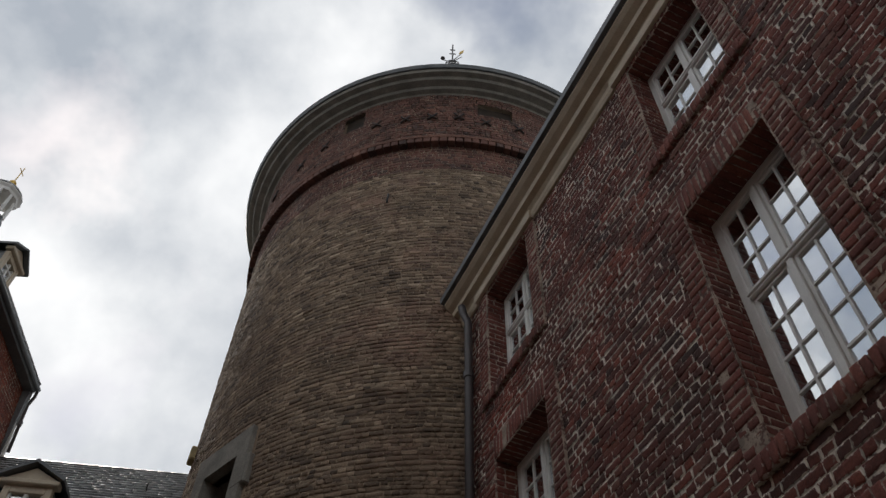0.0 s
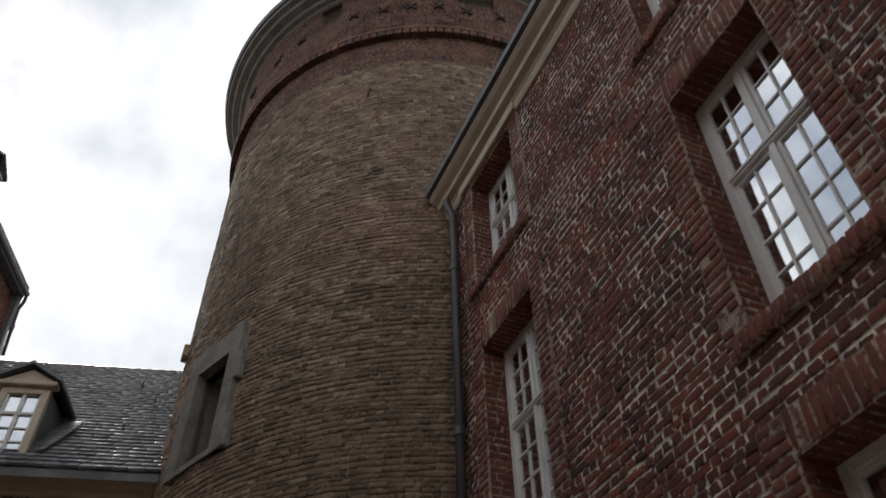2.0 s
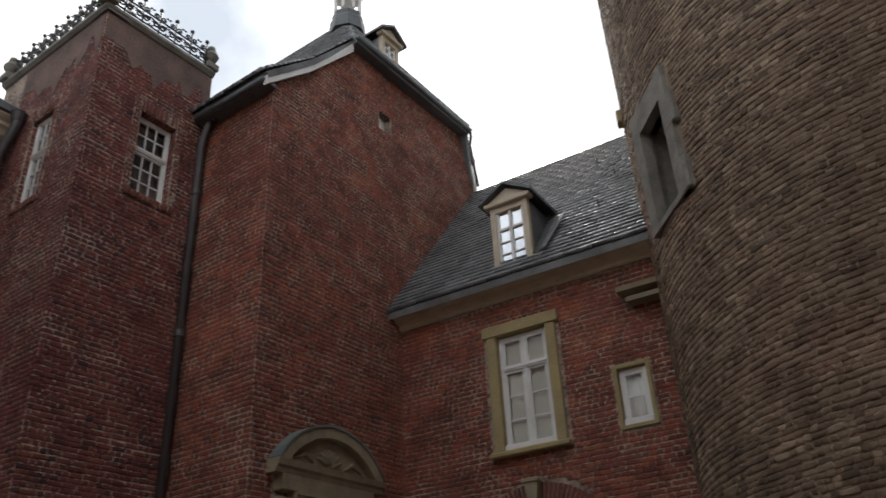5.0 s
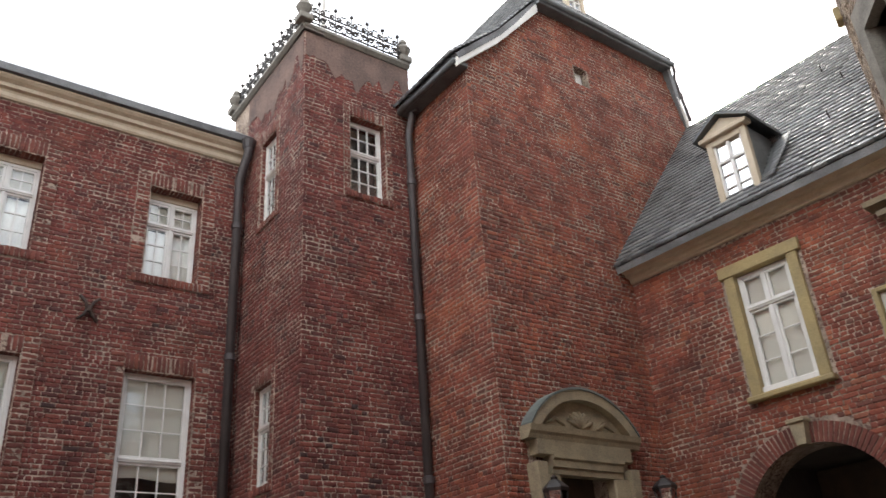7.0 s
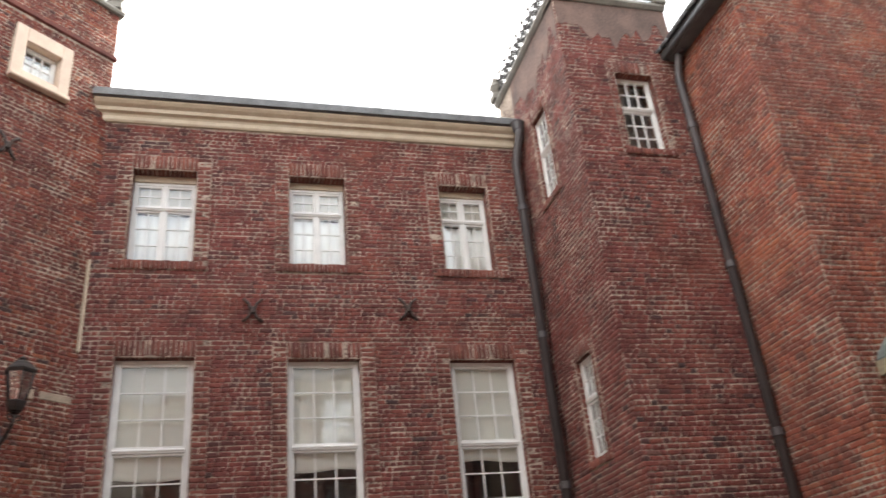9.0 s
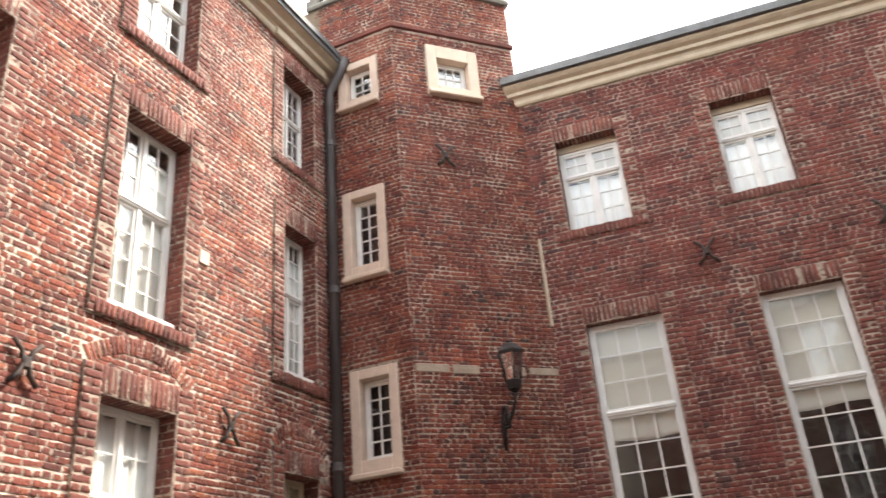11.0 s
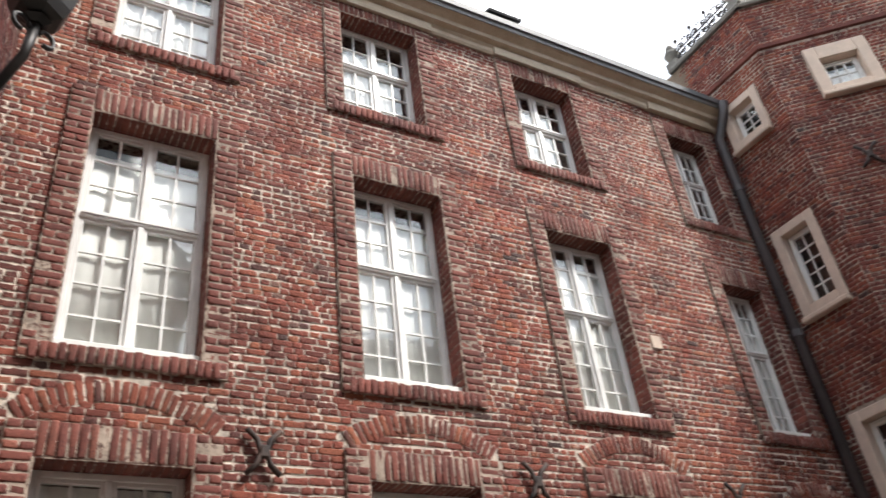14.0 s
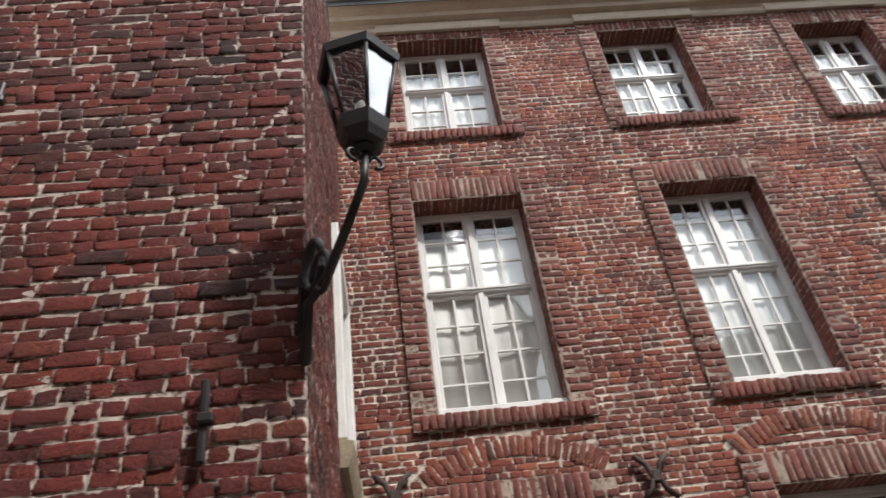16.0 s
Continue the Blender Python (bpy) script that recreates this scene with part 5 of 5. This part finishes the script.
def finial(p, h=0.5):
    f = thing("finial", Matrix.Translation(p), "weathered stone ball finial on a corner of the parapet", "finial", "stone finials")
    part("finial_foot", box(-0.11, 0.11, -0.11, 0.11, 0, 0.12 * h / 0.5, 0.012), M_GREYSTONE, f)
    k = h / 0.5
    part("finial_ball", lathe([(0.09, 0.11 * k), (0.06, 0.16 * k), (0.1, 0.22 * k), (0.13, 0.29 * k), (0.1, 0.36 * k), (0.05, 0.39 * k), (0.07, 0.43 * k), (0.06, 0.48 * k), (0.02, 0.51 * k)], 16), M_GREYSTONE, f)


railing("railing", Matrix.Translation((-8.31, 4.2, 10.38)) @ pose(0, 0, 0, 0, 0, 90), 1.75, 6)
railing("railing", Matrix.Translation((-10.95, 4.12, 10.38)), 2.55, 8)
for p in ((-8.3, 4.08, 10.37), (-8.35, 5.93, 10.37), (-11.0, 4.1, 10.37)):
    finial(p)
pole = thing("flagpole", Matrix.Translation((-9.4, 5.0, 10.3)), "slim white flagpole behind the iron railing", "flagpole")
part("pole", tube([(0, 0, 0.4), (0, 0, 5.0)], 0.04, 8), M_WHITE, pole)
part("pole_foot", lathe([(0.12, 0), (0.1, 0.3), (0.13, 0.38), (0.07, 0.5), (0.09, 0.58), (0.03, 0.66)], 12), M_RUST, pole)
railing("railing", F_PF @ Matrix.Translation((PF0, 0.06, 11.05)), 1.95, 6)
railing("railing", F_PL @ Matrix.Translation((PL0 - 0.25, 0.06, 11.05)), 1.3, 4)
for p in ((-9.2, -3.83, 11.04), (-10.4, -2.36, 11.04), (-9.32, -5.15, 11.04)):
    finial(p, 0.52)


# Iron wall ties
def tie(m, x, z, kind="x", size=0.17):
    t = thing("wall_tie", m @ Matrix.Translation((x, -0.03, z)), "rusty wrought iron wall tie on the brickwork", "wall tie", "wall ties")
    s = size
    if kind == "bar":
        bm = box(-0.016, 0.016, -0.03, 0.0, -s, s, 0.008)
        add_box(bm, -0.022, 0.04, -0.05, 0.0, -0.022, 0.022, 0.008)
        part("tie_bar", bm, M_IRON, t)
        return
    for a in (-1, 1):
        part("curl", tube([(a * s * 0.75, -0.015, -s), (a * s * 0.3, -0.02, -s * 0.55), (a * s * 0.12, -0.02, 0), (a * s * 0.3, -0.02, s * 0.55), (a * s * 0.75, -0.015, s)], 0.022, 6), M_RUST, t)
    part("tie_plate", box(-0.035, 0.035, -0.045, 0.0, -0.05, 0.05, 0.012), M_RUST, t)


for x, z in ((1.8, 3.9), (4.2, 3.83), (6.6, 3.8), (-0.1, 3.95)):
    tie(F_S, x, z)
for x, z in ((-0.15, 5.95), (2.01, 6.0)):
    tie(F_W, x, z)
tie(F_PF, PF0 + 0.67, 7.83)
tie(F_BF, -0.76, 3.12, "bar", 0.17)
tie(F_BF, -1.9, 5.0, "bar", 0.15)


# Rainwater pipes
def pipe(points, r=0.05, label="dark painted rainwater pipe with collars"):
    p = thing("rain_pipe", IDENT.copy(), label, "drainpipe", "rain pipes")
    part("pipe", tube(points, r, 12), M_PIPE, p)
    a, b = Vector(points[-2]), Vector(points[-1])
    n = max(1, int((a - b).length / 1.9))
    for k in range(n):
        q = a + (b - a) * (k + 0.4) / n
        part("pipe_collar", lathe([(r, -0.05), (r + 0.012, -0.045), (r + 0.012, 0.045), (r, 0.05)], 12), M_PIPE, p, m=Matrix.Translation(q))
    return p


def at(m, x, y, z):
    return tuple(m @ Vector((x, y, z)))


pipe([at(F_E, -5.77, -0.16, 8.98), at(F_E, -5.76, -0.14, 8.85), at(F_E, -5.73, -0.09, 8.68), at(F_E, -5.72, -0.08, 0)], 0.048)
pipe([at(F_W, 4.02, -0.32, 9.15), at(F_W, 4.02, -0.3, 9.0), at(F_W, 3.98, -0.09, 8.6), at(F_W, 3.98, -0.09, 0)], 0.07)
pipe([at(F_TE, 5.9, -0.25, 9.35), at(F_TE, 5.9, -0.22, 9.25), at(F_TE, 5.9, -0.07, 8.9), at(F_TE, 5.9, -0.07, 0)], 0.06)
pipe([at(F_S, 8.55, -0.35, 9.7), at(F_S, 8.52, -0.3, 9.5), at(F_S, 8.5, -0.09, 9.15), at(F_S, 8.5, -0.09, 0)], 0.07)
pipe([(-6.66, 10.97, 11.3), (-6.68, 11.02, 11.2), (-6.76, 11.08, 11.05), (-6.78, 11.3, 10.2)], 0.03, "thin rainwater pipe down the gable edge")
part("cable_cover", box(PF0 + 1.955, PF0 + 1.99, -0.045, 0.0, 5.35, 6.65, 0.006), M_CREAM, wall_turret_front, "cream painted cover strip")
for h in ("W", "T"):
    m, x, z = (F_W, 4.02, 9.12) if h == "W" else (F_TE, 5.9, 9.3)
    o = thing("rain_hopper", m @ Matrix.Translation((x, -0.3, z)), "small dark rainwater hopper under the eaves", "hopper", "rain hoppers")
    part("hopper_box", lathe([(0.05, -0.12), (0.09, -0.02), (0.11, 0.1), (0.12, 0.12)], 10), M_PIPE, o)


# Lamps
LAMP_TURN = math.pi / 18


def lamp(m, reach, drop, scale=1.0, label="black iron wall lantern on a scrolled bracket"):
    """A six-sided lantern; the origin is where its bracket meets the wall, reach outwards, drop the height of its foot above that."""
    l = thing("wall_lantern", m, label, "lantern", "wall lanterns")
    k, y, z = scale, -reach, drop
    part("bracket", tube([(0, -0.02, -0.3 * k), (0, -0.05, 0.0), (0.015, -0.3 * reach, 0.1 * drop), (-0.01, -reach * 0.72, drop * 0.34), (0, y + 0.02, drop * 0.68), (0, y, z)], [0.02, 0.02, 0.022, 0.02, 0.018, 0.018], 8), M_IRON, l)
    part("bracket_scroll", tube([(0, -0.06 + 0.1 * k * (1 - q / 24) * math.cos(q * 0.42) - 0.1, 0.07 + 0.15 * k * (1 - q / 30) * math.sin(q * 0.42)) for q in range(22)], 0.014, 6), M_IRON, l)
    part("leaf_scroll", tube([(0, -0.1 - 0.075 * k * math.cos(q * 0.52), 0.16 + 0.14 * k * math.sin(q * 0.52)) for q in range(13)], [0.012 + 0.016 * math.sin(q * 0.26) for q in range(13)], 7), M_IRON, l)
    part("wall_plate", prism([(-0.012, -0.3 * k), (0.012, -0.3 * k), (0.028, -0.05), (0.02, 0.2 * k), (-0.02, 0.2 * k), (-0.028, -0.05)], -0.025, 0.0), M_IRON, l)
    hexa = dict(segments=6, center=(0, y), turn=LAMP_TURN)
    part("lamp_cup", lathe([(0.03 * k, z), (0.06 * k, z + 0.02 * k), (0.045 * k, z + 0.035 * k), (0.095 * k, z + 0.05 * k), (0.118 * k, z + 0.1 * k), (0.138 * k, z + 0.175 * k), (0.126 * k, z + 0.19 * k), (0.1 * k, z + 0.19 * k)], **hexa), M_IRON, l)
    for s in (-1, 1):
        part("foot_scroll", tube([(s * (0.02 + 0.035 * k * (1 - math.cos(q * 0.5))), y, z - 0.03 + 0.035 * k * math.sin(q * 0.5)) for q in range(11)], 0.009, 6), M_IRON, l)
    top = z + 0.62 * k
    for i in range(6):
        a = LAMP_TURN + i * math.pi / 3
        part("lamp_rib", tube([(0.122 * k * math.cos(a), y + 0.122 * k * math.sin(a), z + 0.185 * k), (0.2 * k * math.cos(a), y + 0.2 * k * math.sin(a), top)], 0.011 * k, 6), M_IRON, l)
        b = a + math.pi / 3
        bm = bmesh.new()
        vs = [bm.verts.new(p) for p in ((0.117 * k * math.cos(a), y + 0.117 * k * math.sin(a), z + 0.185 * k), (0.117 * k * math.cos(b), y + 0.117 * k * math.sin(b), z + 0.185 * k), (0.193 * k * math.cos(b), y + 0.193 * k * math.sin(b), top), (0.193 * k * math.cos(a), y + 0.193 * k * math.sin(a), top))]
        bm.faces.new(vs)
        bmesh.ops.solidify(bm, geom=bm.faces[:], thickness=0.003)
        g = part("pane", bm, M_GLASS_SKY, l)
        g.visible_shadow = False
    part("lamp_hood", lathe([(0.19 * k, top - 0.03 * k), (0.212 * k, top - 0.04 * k), (0.222 * k, top + 0.01 * k), (0.2 * k, top + 0.04 * k), (0.1 * k, top + 0.13 * k), (0.05 * k, top + 0.16 * k), (0.055 * k, top + 0.19 * k), (0.02 * k, top + 0.22 * k)], **hexa), M_IRON, l)
    part("bulb", lathe([(0.02, z + 0.22 * k), (0.025 * k, z + 0.27 * k), (0.032 * k, z + 0.32 * k), (0.01, z + 0.36 * k)], 10, center=(0, y)), M_WARM, l)
    return l


lamp(F_BF @ pose(-0.4, -0.01, 3.6, 0, 0, 34), 0.54, 0.42, 0.88)
lamp(F_PF @ Matrix.Translation((PF0 + 1.1, 0, 3.95)), 0.42, 0.35, 0.8)
lamp(F_GE @ Matrix.Translation((6.45, 0, 2.42)), 0.3, 0.28, 0.72)
lamp(F_GE @ Matrix.Translation((8.35, 0, 2.55)), 0.3, 0.28, 0.72)
lamp(F_E @ Matrix.Translation((-3.5, 0, 1.75)), 0.32, 0.3, 0.72)

# Portal
por = thing("portal", F_GE @ Matrix.Translation((-0.15, 0, -0.13)), "weathered sandstone portal with a segmental pediment round a dark door", "portal")
for x in (6.55, 7.78):
    part("jamb", box(x, x + 0.33, -0.14, 0.05, 0, 3.5, 0.015), M_STONE, por)
part("console", prism([(6.5, 3.0), (6.62, 3.0), (6.62, 3.62), (6.47, 3.62)], -0.2, 0.0), M_STONE, por)
part("console", prism([(8.04, 3.0), (8.16, 3.0), (8.19, 3.62), (8.04, 3.62)], -0.2, 0.0), M_STONE, por)
part("architrave", sweep([(0, 3.5), (-0.14, 3.5), (-0.14, 3.57), (-0.17, 3.58), (-0.17, 3.66), (-0.2, 3.68), (-0.2, 3.72), (0, 3.72)], 6.75, 7.95), M_STONE, por)
part("frieze", box(6.55, 8.16, -0.15, 0.02, 3.72, 3.93, 0.008), M_STONE, por)
part("entablature", sweep([(0, 3.9), (-0.15, 3.9), (-0.17, 3.95), (-0.2, 3.98), (-0.22, 4.05), (0, 4.06)], 6.42, 8.32), M_STONE, por)
ccx, half, rise = 7.37, 0.93, 0.52
rad = (half * half + rise * rise) / (2 * rise)
th = math.asin(half / rad)
arc_o = [(ccx + rad * math.sin(a), 4.05 + rise - rad + rad * math.cos(a)) for a in np.linspace(-th, th, 25)]
arc_i = [(ccx + (rad - 0.13) * math.sin(a), 4.05 + rise - rad + (rad - 0.13) * math.cos(a)) for a in np.linspace(-th * 0.94, th * 0.94, 25)]
part("tympanum", prism([(ccx - half + 0.05, 4.05)] + arc_i + [(ccx + half - 0.05, 4.05)], -0.08, 0.0), M_STONE, por)
part("pediment_arch", prism(arc_o + arc_i[::-1], -0.2, 0.0), M_STONE, por)
part("pediment_lead", prism([(x, z + 0.03) for x, z in arc_o] + arc_o[::-1], -0.22, 0.0), M_ZINC, por, "greenish lead covering")
for k in range(7):
    a = -1.1 + k * 0.367
    part("shell_rib", tube([(ccx, -0.08, 4.1), (ccx + 0.16 * math.sin(a), -0.1, 4.1 + 0.16 * math.cos(a)), (ccx + 0.24 * math.sin(a), -0.08, 4.1 + 0.22 * math.cos(a))], [0.02, 0.035, 0.02], 6), M_STONE, por)
for s in (-1, 1):
    part("garland", tube([(ccx + s * 0.28, -0.08, 4.12), (ccx + s * 0.42, -0.09, 4.2), (ccx + s * 0.6, -0.08, 4.12)], [0.02, 0.035, 0.015], 6), M_STONE, por)
door = thing("door_1", F_GE, "dark stained oak door deep in the portal", "door", kind="structure")
for k in range(2):
    part("door_leaf", box(6.75 + k * 0.437, 7.18 + k * 0.437, 0.2, 0.26, 0, 2.7, 0.01), M_DARKWOOD, door)
part("overlight", box(6.75, 7.62, 0.22, 0.25, 2.75, 3.48, 0.005), M_DARKWOOD, door)
part("door_transom", box(6.75, 7.62, 0.16, 0.26, 2.68, 2.77, 0.01), M_DARKWOOD, door)
door2 = thing("door_2", F_E, "dark recessed doorway with a timber door", "door", kind="structure")
part("door_leaf", box(-5.3, -4.36, 0.25, 0.31, 0.6, 2.6, 0.01), M_DARKWOOD, door2)
part("overlight", box(-5.3, -4.36, 0.26, 0.3, 2.65, 3.4, 0.006), M_DARKWOOD, door2)
# gateway arch ring
for k in range(56):
    a0, a1 = math.pi * k / 56 + 0.006 + RNG.uniform(0, 0.004), math.pi * (k + 1) / 56 - 0.006 - RNG.uniform(0, 0.004)
    pts = [(ax + r * math.cos(t), az + r * math.sin(t)) for r, t in ((ar, a0), (ar + 0.24, a0), (ar + 0.24, a1), (ar, a1))]
    vb = prism(pts, -0.01 - 0.006 * RNG.random(), 0.1)
    part("voussoir", vb, M_TRIM, wall_north)
part("keystone", prism([(ax - 0.06, az + ar - 0.02), (ax + 0.06, az + ar - 0.02), (ax + 0.095, az + ar + 0.24), (ax - 0.095, az + ar + 0.24)], -0.13, 0.05), M_STONE, wall_north, "weathered stone keystone")
part("keystone_cap", box(ax - 0.12, ax + 0.12, -0.16, 0.05, az + ar + 0.235, az + ar + 0.29, 0.012), M_STONE, wall_north)
# flat dark sheet across the passage, its colour standing in for shade
part("passage_shade_sheet", box(ax - 0.9, ax + 0.9, 1.9, 1.98, 0, 3.5), M_DARKWOOD, wall_north)
# stub of a stone ledge beside the tower
part("ledge", sweep([(0, 5.86), (-0.25, 5.86), (-0.27, 5.92), (0, 5.96)], -2.75, -1.7), M_STONE, wall_north, "pale stone ledge")
part("ledge", sweep([(0, 5.72), (-0.2, 5.72), (-0.21, 5.78), (0, 5.8)], -2.65, -1.7), M_STONE, wall_north, "pale stone ledge")
# relieving arches over the low windows of the south front
arch_meshes = []
for k in range(6):
    me = quad_mesh("arch_brick", brick_verts([(-0.024, 0.024, RNG.uniform(-0.01, 0.015), RNG.uniform(0.15, 0.2))], np.random.default_rng(90 + k), 0.008, 0.002, 0.003, 0.004, rim=0.012))
    me.materials.append(M_BRICK)
    arch_meshes.append(me)
for h in S_LOW:
    cx, hw, rise, zb = (h[0] + h[1]) / 2, (h[1] - h[0]) / 2 + 0.12, 0.2, h[3] + 0.22
    R = (hw * hw + rise * rise) / (2 * rise)
    t = math.asin(hw / R)
    n = round(2 * t * R / 0.053)
    for k in range(n):
        u = -t + 2 * t * (k + 0.5) / n + RNG.uniform(-0.004, 0.004)
        ob = new("arch_brick", arch_meshes[RNG.randrange(6)])
        ob.parent = wall_south
        ob.matrix_basis = pose(cx + R * math.sin(u), 0, zb + rise - R + R * math.cos(u), 0, math.degrees(u), 0)
# a small pale patch on the south front and a roof hatch
part("pale_patch", box(6.05, 6.2, -0.022, 0.01, 5.42, 5.58, 0.008), M_PINK, wall_south, "small pale patch")
hatch = thing("roof_hatch", F_S @ Matrix.Translation((5.05, 0.3, 10.22)) @ Matrix.Diagonal((0.75, 0.75, 0.75, 1)), "dark open roof hatch above the south eaves", "hatch")
part("hatch_lid", box(-0.35, 0.35, -0.35, 0.35, 0.28, 0.34, 0.01), M_IRON, hatch, m=pose(0, 0, 0, 25, 0, 0))
part("hatch_curb", box(-0.32, 0.32, -0.3, 0.3, -0.4, 0.28, 0.01), M_LEAD, hatch)

# an iron hook beside the rain pipe
hook = thing("wall_hook", F_E @ Matrix.Translation((-5.25, -0.01, 3.95)), "black curved iron hook on the brick wall", "hook")
part("hook_arm", tube([(-0.05, 0, 0.02), (0.0, -0.1, 0.12), (0.03, -0.2, 0.1), (0.02, -0.24, -0.02), (0.0, -0.2, -0.18), (0.02, -0.16, -0.3)], [0.02, 0.026, 0.026, 0.024, 0.02, 0.014], 8), M_IRON, hook)
part("hook_plate", box(-0.09, 0.0, -0.02, 0.01, -0.05, 0.1, 0.006), M_IRON, hook)


# Brickwork, last: the bond leaves openings, trims and stone frames free
lay(wall_east, coursed(-5.9, 4.2, 1.0, 8.9, SKIP["E"], RNG, wave=0.011, course=0.072, joint=0.006, long=0.2, short=0.1), M_BRICK_E, 41, near=(-1.7, 4.0), count=300, proud=0.005, vary=0.002, rough=0.006)


def off_arch(x, z):
    for h in S_LOW:
        cx, hw, zb = (h[0] + h[1]) / 2, (h[1] - h[0]) / 2 + 0.12, h[3] + 0.22
        R = (hw * hw + 0.04) / 0.4
        if abs(x - cx) < hw + 0.1 and zb - 0.1 < z and R + 0.02 < math.hypot(x - cx, z - zb - 0.2 + R) < R + 0.17:
            return False
    return True


lay(wall_south, coursed(-0.4, 8.7, 2.2, 9.4, SKIP["S"], RNG, wave=0.011, course=0.062, joint=0.005, long=0.17, keep=off_arch), M_BRICK, 42, near=(1.9, 5.3), count=300)
lay(wall_west, coursed(-2.4, 4.12, 2.2, 8.9, SKIP["W"], RNG, course=0.064, joint=0.005), M_BRICK_W, 43, near=(1.8, 5.6), count=300)
lay(wall_stair_south, coursed(-10.42, -8.346, 2.2, 10.28, SKIP["TS"], RNG, course=0.064, joint=0.005), M_BRICK_W, 44)
lay(wall_stair_east, coursed(4.123, 6.0, 2.2, 10.28, SKIP["TE"], RNG, course=0.064, joint=0.005), M_BRICK_W, 45, near=(5.0, 6.0), count=200)
lay(wall_gable_south, coursed(-8.346, -6.871, 2.2, 9.4, [], RNG, course=0.064, joint=0.005), M_BRICK_G, 46)
lay(wall_gable_east, coursed(6.0, 11.3, 2.2, 11.25, [(6.36, 8.06, 0, 3.95), (6.6, 7.85, 3.9, 4.35), (8.36, 8.72, 9.94, 10.38)], RNG, course=0.064, joint=0.005, keep=lambda x, z: z < gable_top(x) - 0.03), M_BRICK_G, 47, near=(8.2, 6.0), count=300)
N_SKIP = [(-4.85, -3.69, 4.11, 5.97), (-3.06, -2.53, 4.14, 5.01), (ax - 0.18, ax + 0.18, 3.3, 3.82)]
lay(wall_north, coursed(-6.55, -1.75, 2.2, 6.3, N_SKIP, RNG, course=0.064, joint=0.005, keep=lambda x, z: (x - ax) ** 2 + (z - az) ** 2 > 1.23 ** 2 and not (abs(x - ax) < 1.2 and z < az)), M_BRICK_G, 48, near=(-4.2, 4.0), count=300)
PFS = [(PF0 + 0.5, PF0 + 1.37, 8.94, 9.85), (PF0 - 1, PF0 + 3, 10.03, 10.15)]
PLS = [(PL0 + 0.19, PL0 + 0.87, 8.8, 9.65), (PL0 + 0.19, PL0 + 0.87, 6.07, 7.43), (PL0 + 0.22, PL0 + 0.91, 3.52, 4.85), (PL0 - 1, PL0 + 2, 10.03, 10.15)]
lay(wall_turret_front, coursed(PF0, PF0 + 1.995, 2.2, 10.95, PFS, RNG, course=0.059, joint=0.005, long=0.15, short=0.085), M_BRICK_T, 49, near=(PF0 + 1, 6.0), count=300)
lay(wall_turret_side, coursed(PL0 - 0.2, PL0 + 1.1145, 2.2, 10.95, PLS, RNG, course=0.059, joint=0.005, long=0.15, short=0.085), M_BRICK_T, 50)
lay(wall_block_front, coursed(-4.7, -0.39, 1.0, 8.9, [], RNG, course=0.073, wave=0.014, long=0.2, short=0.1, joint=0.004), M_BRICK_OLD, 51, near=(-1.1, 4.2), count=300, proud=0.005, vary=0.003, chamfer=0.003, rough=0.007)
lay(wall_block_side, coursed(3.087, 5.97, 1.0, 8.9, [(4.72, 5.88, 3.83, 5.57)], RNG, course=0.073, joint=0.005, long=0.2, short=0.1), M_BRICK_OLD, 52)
lay_singles()
